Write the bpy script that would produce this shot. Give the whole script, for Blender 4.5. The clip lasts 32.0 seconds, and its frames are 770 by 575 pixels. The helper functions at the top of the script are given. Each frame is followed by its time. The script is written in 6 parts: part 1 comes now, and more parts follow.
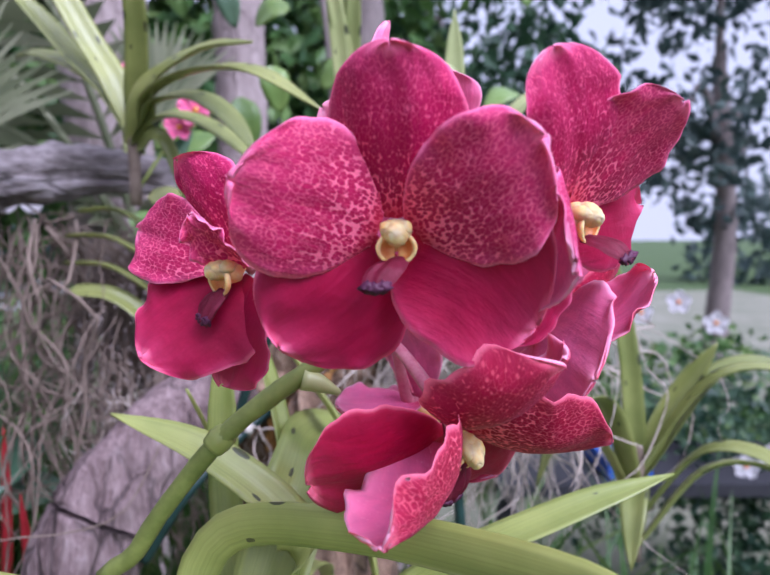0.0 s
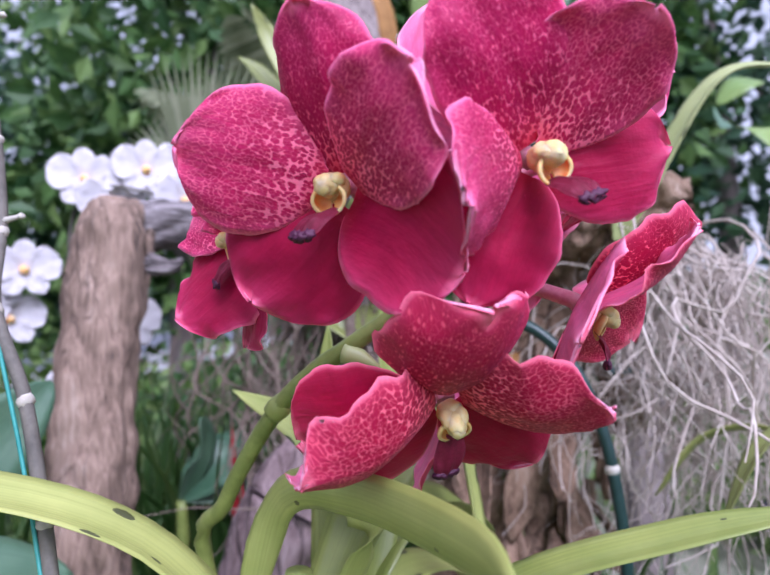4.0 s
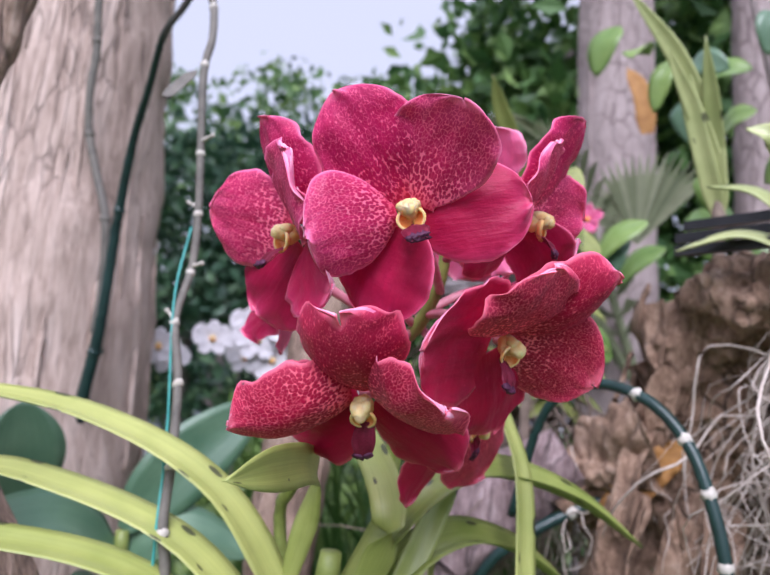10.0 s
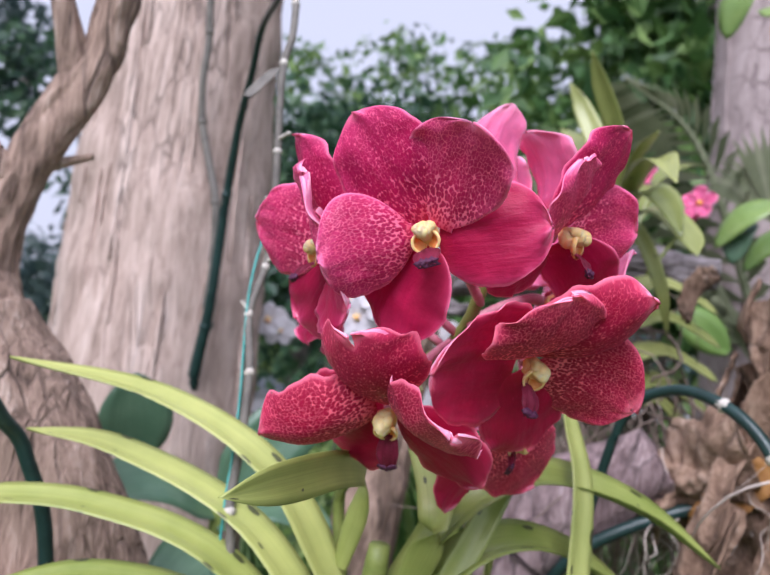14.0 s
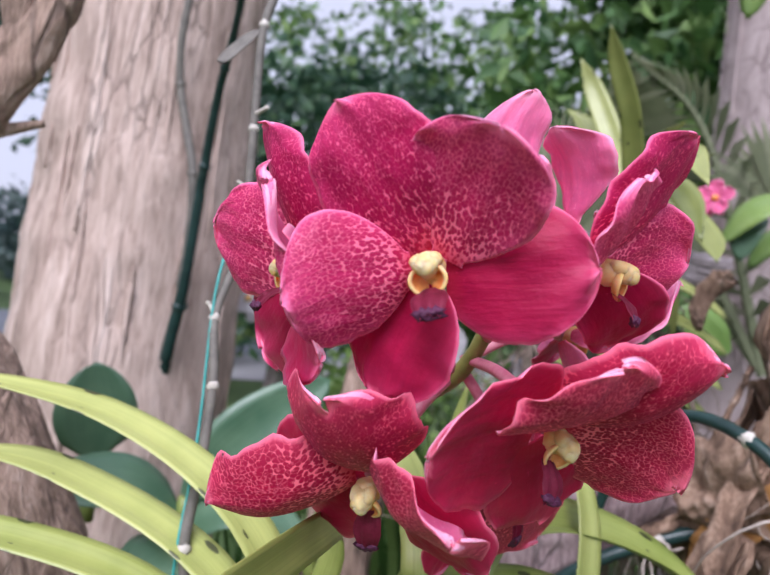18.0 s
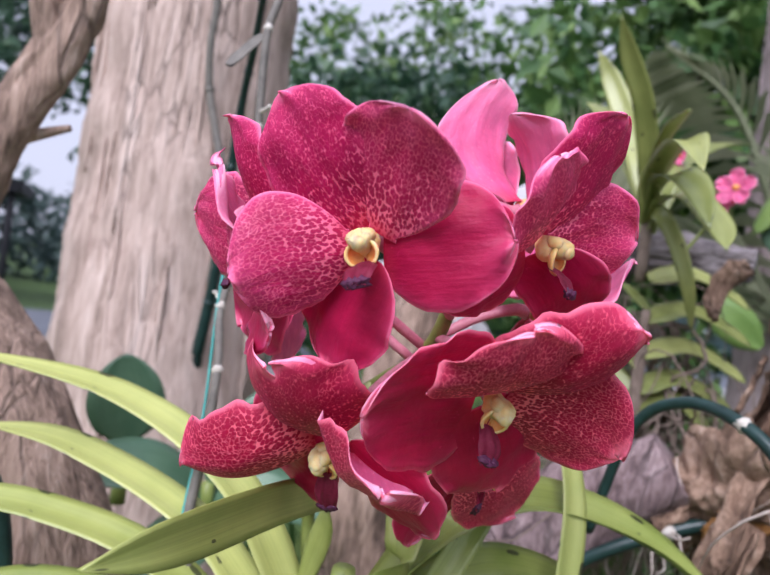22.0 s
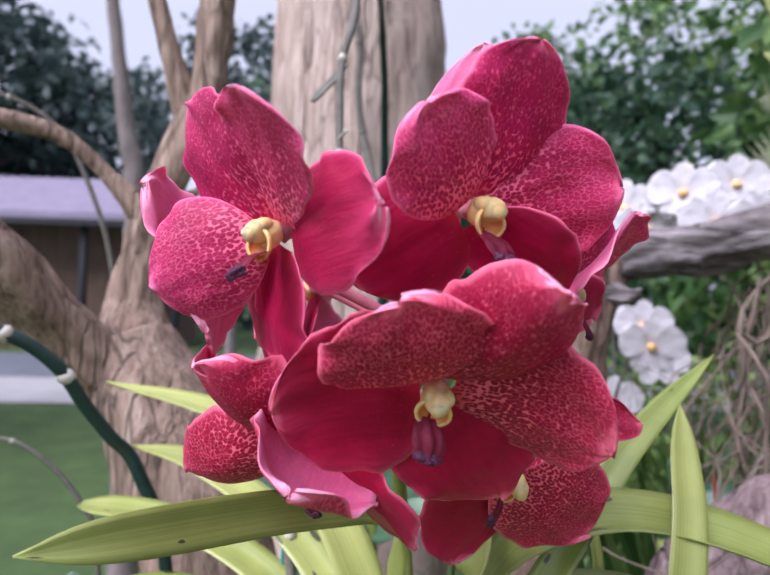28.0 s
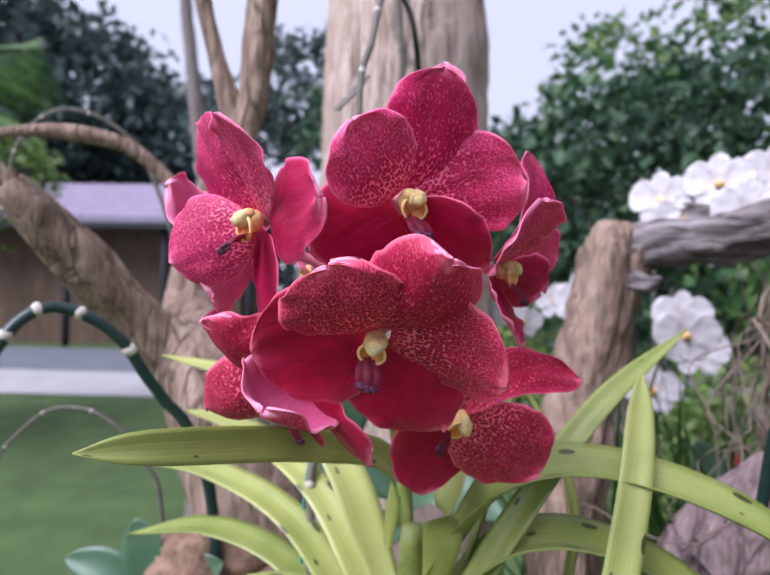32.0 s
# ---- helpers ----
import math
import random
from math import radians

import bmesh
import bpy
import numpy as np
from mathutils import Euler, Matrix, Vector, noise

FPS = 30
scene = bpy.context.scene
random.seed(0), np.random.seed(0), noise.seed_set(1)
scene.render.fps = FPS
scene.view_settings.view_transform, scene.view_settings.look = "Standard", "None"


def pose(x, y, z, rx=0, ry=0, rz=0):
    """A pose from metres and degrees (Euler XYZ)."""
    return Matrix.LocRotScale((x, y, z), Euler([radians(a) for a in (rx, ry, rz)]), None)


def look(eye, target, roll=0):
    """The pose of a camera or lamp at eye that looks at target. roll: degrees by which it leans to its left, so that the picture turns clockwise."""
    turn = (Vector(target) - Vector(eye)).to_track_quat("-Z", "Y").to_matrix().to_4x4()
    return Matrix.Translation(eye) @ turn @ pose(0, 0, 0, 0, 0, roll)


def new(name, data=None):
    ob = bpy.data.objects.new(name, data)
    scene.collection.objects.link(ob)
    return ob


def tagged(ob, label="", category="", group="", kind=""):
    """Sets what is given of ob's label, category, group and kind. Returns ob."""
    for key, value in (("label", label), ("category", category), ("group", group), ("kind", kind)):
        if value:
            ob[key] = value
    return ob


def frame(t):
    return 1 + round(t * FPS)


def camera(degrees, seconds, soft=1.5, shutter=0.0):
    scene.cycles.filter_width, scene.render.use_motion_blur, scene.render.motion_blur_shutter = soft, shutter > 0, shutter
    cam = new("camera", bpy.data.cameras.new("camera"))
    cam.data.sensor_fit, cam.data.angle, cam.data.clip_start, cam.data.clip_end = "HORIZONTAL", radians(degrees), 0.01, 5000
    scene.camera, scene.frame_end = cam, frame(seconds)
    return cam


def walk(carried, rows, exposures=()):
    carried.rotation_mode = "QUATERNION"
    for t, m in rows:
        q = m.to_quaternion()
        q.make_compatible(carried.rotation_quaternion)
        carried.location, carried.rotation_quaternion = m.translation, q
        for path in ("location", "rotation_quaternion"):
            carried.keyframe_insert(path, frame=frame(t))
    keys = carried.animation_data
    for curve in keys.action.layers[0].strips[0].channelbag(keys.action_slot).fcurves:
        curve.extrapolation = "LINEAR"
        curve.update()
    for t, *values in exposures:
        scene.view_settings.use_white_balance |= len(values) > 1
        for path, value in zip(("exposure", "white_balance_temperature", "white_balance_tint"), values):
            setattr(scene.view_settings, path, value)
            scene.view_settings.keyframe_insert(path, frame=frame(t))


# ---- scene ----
cam = camera(63.9, 32.0)
PATH = [
    (0, (0.0049, 0.0076, 1.3650), (-0.0060, 2.0017, 1.2112), -0.33),
    (0.5, (0.0119, 0.0031, 1.3605), (-0.0831, 1.9966, 1.2300), -0.84),
    (1, (0.0230, 0.0087, 1.3564), (-0.2729, 1.9831, 1.2374), -1.26),
    (1.5, (0.0512, 0.0188, 1.3541), (-0.3708, 1.9725, 1.2840), -0.63),
    (2, (0.0704, 0.0229, 1.3540), (-0.4836, 1.9441, 1.3075), -0.12),
    (2.5, (0.0796, 0.0149, 1.3537), (-0.5612, 1.9092, 1.3243), -0.14),
    (3, (0.0790, 0.0205, 1.3450), (-0.6459, 1.8845, 1.3299), -0.71),
    (3.5, (0.0846, 0.0211, 1.3404), (-0.7348, 1.8448, 1.2883), -2.48),
    (5.5, (0.0915, 0.0303, 1.3427), (-0.7490, 1.8373, 1.5113), -0.42),
    (6, (0.1044, 0.0233, 1.3365), (-0.7971, 1.8004, 1.5085), -0.21),
    (6.5, (0.1132, 0.0124, 1.3374), (-0.8254, 1.7690, 1.5189), 1.11),
    (7, (0.0888, 0.0151, 1.3375), (-0.7282, 1.8338, 1.4960), 1.77),
    (7.5, (0.0832, 0.0139, 1.3259), (-0.7078, 1.8368, 1.5528), 2.98),
    (8, (0.0953, 0.0284, 1.3165), (-0.8553, 1.7680, 1.5809), 3.08),
    (8.5, (0.1374, 0.0224, 1.3186), (-1.0437, 1.6129, 1.5936), 2.83),
    (9, (0.1785, 0.0390, 1.3164), (-1.1785, 1.4913, 1.5390), 4.18),
    (9.5, (0.2066, 0.0484, 1.3231), (-1.2551, 1.3880, 1.5854), 4.33),
    (10, (0.2223, 0.0497, 1.3178), (-1.3342, 1.2820, 1.5602), 3.90),
    (10.5, (0.2118, 0.0483, 1.3237), (-1.3526, 1.2678, 1.5798), 3.52),
    (11, (0.1980, 0.0353, 1.3330), (-1.2947, 1.3403, 1.5951), 3.57),
    (11.5, (0.2052, 0.0130, 1.3329), (-1.2413, 1.3715, 1.5823), 4.17),
    (12, (0.2064, 0.0021, 1.3309), (-1.2188, 1.3830, 1.5804), 4.49),
    (12.5, (0.2117, 0.0123, 1.3238), (-1.2571, 1.3430, 1.5921), 4.09),
    (13, (0.2349, 0.0422, 1.3195), (-1.3501, 1.2296, 1.5978), 4.01),
    (13.5, (0.2487, 0.0724, 1.3129), (-1.4751, 1.0484, 1.5886), 5.10),
    (14, (0.2447, 0.0771, 1.3391), (-1.5274, 0.9978, 1.4489), 6.01),
    (14.5, (0.2258, 0.0811, 1.3537), (-1.5481, 1.0048, 1.3369), 6.23),
    (16.5, (0.1946, 0.1015, 1.3630), (-1.5353, 1.1039, 1.3123), 8.12),
    (17, (0.1944, 0.1031, 1.3639), (-1.5390, 1.1005, 1.3437), 8.43),
    (17.5, (0.1957, 0.1007, 1.3638), (-1.5533, 1.0705, 1.3864), 8.08),
    (18, (0.1968, 0.0990, 1.3633), (-1.5525, 1.0684, 1.3781), 8.03),
    (18.5, (0.1981, 0.0979, 1.3632), (-1.5511, 1.0676, 1.3754), 8.11),
    (19, (0.1954, 0.0992, 1.3614), (-1.5546, 1.0675, 1.3597), 8.12),
    (19.5, (0.1939, 0.1035, 1.3615), (-1.5620, 1.0611, 1.3657), 8.04),
    (20, (0.1964, 0.1046, 1.3606), (-1.5593, 1.0625, 1.3604), 7.67),
    (20.5, (0.1941, 0.1050, 1.3605), (-1.5602, 1.0655, 1.3490), 7.64),
    (21, (0.1951, 0.1099, 1.3614), (-1.5596, 1.0695, 1.3523), 8.01),
    (21.5, (0.2052, 0.1173, 1.3607), (-1.5673, 1.0437, 1.3557), 7.56),
    (22, (0.2234, 0.1196, 1.3595), (-1.5912, 0.9606, 1.3588), 7.64),
    (22.5, (0.2485, 0.1216, 1.3579), (-1.6180, 0.8399, 1.3514), 7.88),
    (23, (0.2530, 0.1234, 1.3587), (-1.6328, 0.7889, 1.3328), 6.46),
    (23.5, (0.2347, 0.1138, 1.3586), (-1.6203, 0.8611, 1.3346), 5.23),
    (24, (0.2274, 0.1092, 1.3517), (-1.6292, 0.8514, 1.3049), 5.21),
    (24.5, (0.2315, 0.1342, 1.3529), (-1.6864, 0.7003, 1.3183), 3.98),
    (25, (0.2344, 0.1595, 1.3517), (-1.7233, 0.5685, 1.3322), 4.48),
    (25.5, (0.2354, 0.1950, 1.3461), (-1.7509, 0.4284, 1.3354), 3.83),
    (27.5, (0.2433, 0.2267, 1.3483), (-1.7562, 0.2497, 1.3883), 2.26),
    (28, (0.2347, 0.2097, 1.3538), (-1.7609, 0.3367, 1.3910), 1.31),
    (28.5, (0.2376, 0.2058, 1.3455), (-1.7532, 0.3955, 1.3747), 2.34),
    (29, (0.2379, 0.2275, 1.3424), (-1.7598, 0.3183, 1.3754), 5.65),
    (29.5, (0.2408, 0.2407, 1.3381), (-1.7534, 0.1048, 1.4047), 5.36),
    (30, (0.2437, 0.2448, 1.3413), (-1.7361, -0.0142, 1.4572), 4.45),
    (30.5, (0.2516, 0.2594, 1.3454), (-1.7248, -0.0106, 1.4907), 3.59),
    (31, (0.2536, 0.2638, 1.3404), (-1.7284, 0.0211, 1.4526), 2.88),
    (31.5, (0.2564, 0.2612, 1.3398), (-1.7281, 0.0206, 1.4014), 2.84),
    (32, (0.2876, 0.2491, 1.3438), (-1.7098, 0.1511, 1.3739), 1.11),
]
walk(cam, [(t, look(eye, target, roll)) for t, eye, target, roll in PATH], [(0, 0.45, 5350, 28), (7, 0.42, 5350, 28), (11, 0.37, 5750, 21), (24, 0.35, 5750, 21), (32, 0.42, 5700, 22)])
cam.data.dof.use_dof, cam.data.dof.focus_distance, cam.data.dof.aperture_fstop = True, 0.2, 13.0

# ---- world and sun: bright overcast evening ----
world = bpy.data.worlds.new("sky")
scene.world = world
world.use_nodes = True
wn, wl = world.node_tree.nodes, world.node_tree.links
sky = wn.new("ShaderNodeTexSky")
sky.sky_type, sky.sun_disc = "NISHITA", False
sky.sun_elevation, sky.sun_rotation, sky.dust_density, sky.air_density = radians(48), radians(150), 6.0, 1.0
veil = wn.new("ShaderNodeMix")
veil.data_type = "RGBA"
veil.inputs["Factor"].default_value = 0.86
veil.inputs["B"].default_value = (6.75, 6.85, 7.3, 1)
wl.new(sky.outputs["Color"], veil.inputs["A"])
wl.new(veil.outputs["Result"], wn["Background"].inputs["Color"])
wn["Background"].inputs["Strength"].default_value = 0.1
sun = new("sun", bpy.data.lights.new("sun", "SUN"))
sun.data.energy, sun.data.angle, sun.data.color = 3.3, radians(40), (1.0, 0.97, 0.93)
sun.matrix_world = look((2.0, -1.7, 4.2), (0, 0.2, 1.3))


# ---- materials ----
def nodes_of(name):
    m = bpy.data.materials.new(name)
    m.use_nodes = True
    return m, m.node_tree.nodes, m.node_tree.links, m.node_tree.nodes["Principled BSDF"]


def ramp(n, l, fac, stops):
    r = n.new("ShaderNodeValToRGB")
    while len(r.color_ramp.elements) < len(stops):
        r.color_ramp.elements.new(0.5)
    for e, (p, c) in zip(r.color_ramp.elements, stops):
        e.position, e.color = p, (*c, 1) if len(c) == 3 else c
    l.new(fac, r.inputs["Fac"])
    return r.outputs["Color"]


def mix(n, l, fac, a, b, mode="MIX"):
    m = n.new("ShaderNodeMix")
    m.data_type, m.blend_type = "RGBA", mode
    for value, slot in ((fac, "Factor"), (a, "A"), (b, "B")):
        if isinstance(value, (int, float)):
            m.inputs[slot].default_value = value
        elif isinstance(value, tuple):
            m.inputs[slot].default_value = (*value, 1)
        else:
            l.new(value, m.inputs[slot])
    return m.outputs["Result"]


def calc(n, l, op, a, b=0.0, c=0.0, clamp=False):
    m = n.new("ShaderNodeMath")
    m.operation, m.use_clamp = op, clamp
    for k, value in enumerate((a, b, c)):
        if isinstance(value, (int, float)):
            m.inputs[k].default_value = value
        else:
            l.new(value, m.inputs[k])
    return m.outputs[0]


def mapped(n, l, scale, kind="Object", uv=""):
    t = n.new("ShaderNodeUVMap") if uv else n.new("ShaderNodeTexCoord")
    if uv:
        t.uv_map = uv
    m = n.new("ShaderNodeMapping")
    m.inputs["Scale"].default_value = scale
    l.new(t.outputs["UV" if uv else kind], m.inputs["Vector"])
    return m.outputs["Vector"]


def noise_of(n, l, vec, scale, detail=4.0, rough=0.55, dist=0.0):
    t = n.new("ShaderNodeTexNoise")
    t.inputs["Scale"].default_value, t.inputs["Detail"].default_value = scale, detail
    t.inputs["Roughness"].default_value, t.inputs["Distortion"].default_value = rough, dist
    l.new(vec, t.inputs["Vector"])
    return t.outputs["Fac"]


def bump(n, l, bsdf, height, strength, distance):
    b = n.new("ShaderNodeBump")
    b.inputs["Strength"].default_value, b.inputs["Distance"].default_value = strength, distance
    l.new(height, b.inputs["Height"])
    l.new(b.outputs["Normal"], bsdf.inputs["Normal"])


def surface(name, stops, scale=(1, 1, 1), size=20.0, rough=0.7, relief=0.4, depth=0.002, fine=6.0, dist=0.3, metal=0.0, random_by=""):
    """A mottled surface: colour from a two-scale noise, with relief."""
    m, n, l, b = nodes_of(name)
    v = mapped(n, l, scale)
    a, f = noise_of(n, l, v, size, 5, 0.6, dist), noise_of(n, l, v, size * fine, 3, 0.6)
    h = calc(n, l, "ADD", calc(n, l, "MULTIPLY", a, 0.7), calc(n, l, "MULTIPLY", f, 0.3))
    col = ramp(n, l, h, stops)
    if random_by:
        g = n.new("ShaderNodeNewGeometry" if random_by == "island" else "ShaderNodeObjectInfo")
        r = g.outputs["Random Per Island" if random_by == "island" else "Random"]
        hs = n.new("ShaderNodeHueSaturation")
        l.new(calc(n, l, "MULTIPLY_ADD", r, 0.9, 0.5), hs.inputs["Value"])
        l.new(calc(n, l, "MULTIPLY_ADD", r, 0.05, 0.475), hs.inputs["Hue"])
        l.new(col, hs.inputs["Color"])
        col = hs.outputs["Color"]
    l.new(col, b.inputs["Base Color"])
    b.inputs["Roughness"].default_value, b.inputs["Metallic"].default_value = rough, metal
    bump(n, l, b, h, relief, depth)
    return m


def bark_skin(name, stops, crack, scale, size, lines, depth=0.006, rough=0.88):
    """Wood or bark: mottled colour, with dark cracks that run along the grain."""
    m, n, l, b = nodes_of(name)
    v = mapped(n, l, scale)
    a, f = noise_of(n, l, v, size, 6, 0.62, 0.8), noise_of(n, l, v, size * 7, 4, 0.6)
    h = calc(n, l, "ADD", calc(n, l, "MULTIPLY", a, 0.62), calc(n, l, "MULTIPLY", f, 0.38))
    col = ramp(n, l, h, stops)
    warp = n.new("ShaderNodeVectorMath")
    warp.operation = "ADD"
    t = n.new("ShaderNodeTexNoise")
    t.inputs["Scale"].default_value, t.inputs["Detail"].default_value = size * 0.8, 4
    l.new(v, t.inputs["Vector"])
    sc = n.new("ShaderNodeVectorMath")
    sc.operation, sc.inputs["Scale"].default_value = "SCALE", 0.9 / size
    l.new(t.outputs["Color"], sc.inputs[0])
    l.new(v, warp.inputs[0])
    l.new(sc.outputs[0], warp.inputs[1])
    vor = n.new("ShaderNodeTexVoronoi")
    vor.feature = "DISTANCE_TO_EDGE"
    vor.inputs["Scale"].default_value = lines
    l.new(warp.outputs[0], vor.inputs["Vector"])
    gate = ramp(n, l, noise_of(n, l, v, size * 0.5, 2), [(0.40, (0, 0, 0)), (0.60, (1, 1, 1))])
    cut = calc(n, l, "MULTIPLY", calc(n, l, "SUBTRACT", 1.0, calc(n, l, "DIVIDE", vor.outputs["Distance"], 0.09), clamp=True), gate)
    col = mix(n, l, calc(n, l, "MULTIPLY", cut, 0.7), col, crack)
    l.new(col, b.inputs["Base Color"])
    b.inputs["Roughness"].default_value = rough
    bump(n, l, b, calc(n, l, "SUBTRACT", h, calc(n, l, "MULTIPLY", cut, 0.25)), 0.9, depth)
    return m


def petal_skin(name, dark, light, net, speck, rimcol, outer=(0.50, 0.015, 0.12), rough=0.45):
    """Orchid tepal: dark crimson ground, a pale net of veins round dark spots towards the claw, pale speckles further out, a pale rim."""
    m, n, l, b = nodes_of(name)
    uv = mapped(n, l, (1, 1, 1), uv="size")
    grid = mapped(n, l, (1, 1, 1), uv="shape")
    sep = n.new("ShaderNodeSeparateXYZ")
    l.new(grid, sep.inputs[0])
    along, across = sep.outputs["X"], calc(n, l, "ABSOLUTE", sep.outputs["Y"])
    info = n.new("ShaderNodeObjectInfo")
    shift = n.new("ShaderNodeVectorMath")
    shift.operation = "ADD"
    warp = n.new("ShaderNodeTexNoise")
    warp.inputs["Scale"].default_value = 220
    l.new(uv, warp.inputs["Vector"])
    wsc = n.new("ShaderNodeVectorMath")
    wsc.operation, wsc.inputs["Scale"].default_value = "SCALE", 0.0022
    l.new(warp.outputs["Color"], wsc.inputs[0])
    l.new(uv, shift.inputs[0])
    l.new(wsc.outputs[0], shift.inputs[1])
    uvw = shift.outputs[0]
    squeeze = n.new("ShaderNodeMapping")
    squeeze.inputs["Scale"].default_value = (0.62, 1.0, 1.0)
    l.new(uvw, squeeze.inputs["Vector"])
    tone = noise_of(n, l, uv, 90, 4)
    # rounded dark spots on a pale ground near the claw, growing outwards until only broken pale flecks are left between them
    patch = noise_of(n, l, uv, 140, 3)

    def gaps(cells, small, grow, soft):
        cell = n.new("ShaderNodeTexVoronoi")
        cell.feature, cell.voronoi_dimensions = "F1", "2D"
        cell.inputs["Scale"].default_value, cell.inputs["Randomness"].default_value = cells, 0.9
        l.new(squeeze.outputs[0], cell.inputs["Vector"])
        size2 = calc(n, l, "ADD", calc(n, l, "MULTIPLY_ADD", along, grow, small), calc(n, l, "MULTIPLY_ADD", patch, 0.44, -0.22))
        return calc(n, l, "DIVIDE", calc(n, l, "SUBTRACT", cell.outputs["Distance"], size2), soft, clamp=True)

    coarse = calc(n, l, "MULTIPLY", gaps(900, 0.27 + 0.26 * (1 - net), 0.62, 0.14), calc(n, l, "MULTIPLY_ADD", along, -0.5, 1.05, clamp=True))
    web = n.new("ShaderNodeTexVoronoi")
    web.feature, web.voronoi_dimensions = "DISTANCE_TO_EDGE", "2D"
    web.inputs["Scale"].default_value = 900
    l.new(squeeze.outputs[0], web.inputs["Vector"])
    half = calc(n, l, "MULTIPLY_ADD", patch, 0.40, 0.0 - 0.16 * (1 - net))
    fine = calc(n, l, "DIVIDE", calc(n, l, "SUBTRACT", half, web.outputs["Distance"]), 0.16, clamp=True)
    fine = calc(n, l, "MULTIPLY", fine, calc(n, l, "MULTIPLY_ADD", along, 1.6, -0.2, clamp=True))
    broken = ramp(n, l, noise_of(n, l, uvw, 800, 2), [(0.36, (0, 0, 0)), (0.56, (1, 1, 1))])
    line = calc(n, l, "MAXIMUM", coarse, calc(n, l, "MULTIPLY", fine, calc(n, l, "MULTIPLY", broken, 0.62)))
    # small pale flecks, drawn out along the petal
    long = n.new("ShaderNodeMapping")
    long.inputs["Scale"].default_value = (0.6, 1.0, 1.0)
    l.new(uvw, long.inputs["Vector"])
    dots = n.new("ShaderNodeTexVoronoi")
    dots.voronoi_dimensions = "2D"
    dots.inputs["Scale"].default_value, dots.inputs["Randomness"].default_value = 720, 1.0
    l.new(long.outputs[0], dots.inputs["Vector"])
    keep = n.new("ShaderNodeSeparateColor")
    l.new(dots.outputs["Color"], keep.inputs[0])
    rad = calc(n, l, "MULTIPLY_ADD", keep.outputs[0], 0.42, -0.03)
    fleck = calc(n, l, "DIVIDE", calc(n, l, "SUBTRACT", rad, dots.outputs["Distance"]), 0.22, clamp=True)
    fleck = calc(n, l, "MULTIPLY", fleck, 0.75 * speck)
    pale = calc(n, l, "MAXIMUM", line, fleck)
    ground = mix(n, l, tone, dark, tuple(min(1, c * 1.5 + 0.004) for c in dark))
    ground = mix(n, l, calc(n, l, "MULTIPLY", along, 0.45), ground, outer)
    veins = noise_of(n, l, mapped(n, l, (70, 380, 1), uv="size"), 1.0, 4)
    ground = mix(n, l, calc(n, l, "MULTIPLY_ADD", veins, 1.0, -0.28, clamp=True), ground, tuple(c * 0.75 for c in dark))
    cloud = noise_of(n, l, uv, 42, 4, 0.62, 1.2)
    ground = mix(n, l, calc(n, l, "MULTIPLY_ADD", cloud, 1.8, -0.75, clamp=True), ground, tuple(c * 0.68 for c in dark))
    col = mix(n, l, pale, ground, light)
    throat = calc(n, l, "MULTIPLY_ADD", along, -7.0, 1.15, clamp=True)
    col = mix(n, l, calc(n, l, "MULTIPLY", throat, 0.8), col, (0.50, 0.02, 0.06))
    border = calc(n, l, "MAXIMUM", across, along)
    wide = calc(n, l, "POWER", border, 7.0)
    col = mix(n, l, calc(n, l, "MULTIPLY", wide, 0.52), col, rimcol)
    edge = calc(n, l, "MULTIPLY_ADD", border, 17.0, -15.9, clamp=True)
    col = mix(n, l, calc(n, l, "MULTIPLY", edge, 0.8), col, tuple(min(1.0, c * 1.05 + 0.14) for c in rimcol))
    hs = n.new("ShaderNodeHueSaturation")
    l.new(calc(n, l, "MULTIPLY_ADD", info.outputs["Random"], 0.2, 1.06), hs.inputs["Value"])
    l.new(col, hs.inputs["Color"])
    l.new(hs.outputs["Color"], b.inputs["Base Color"])
    glow = n.new("ShaderNodeBsdfTranslucent")
    l.new(hs.outputs["Color"], glow.inputs["Color"])
    thin = n.new("ShaderNodeMixShader")
    thin.inputs["Fac"].default_value = 0.24
    l.new(b.outputs[0], thin.inputs[1])
    l.new(glow.outputs[0], thin.inputs[2])
    l.new(thin.outputs[0], n["Material Output"].inputs["Surface"])
    b.inputs["Roughness"].default_value = rough
    b.inputs["Specular IOR Level"].default_value = 0.2
    b.inputs["Sheen Weight"].default_value, b.inputs["Sheen Roughness"].default_value = 0.16, 0.4
    b.inputs["Sheen Tint"].default_value = (1.0, 0.18, 0.42, 1)
    b.inputs["Subsurface Weight"].default_value = 0.12
    b.inputs["Subsurface Radius"].default_value = (0.004, 0.0012, 0.0015)
    bump(n, l, b, calc(n, l, "ADD", veins, calc(n, l, "MULTIPLY", tone, 2.0)), 0.5, 0.0009)
    return m


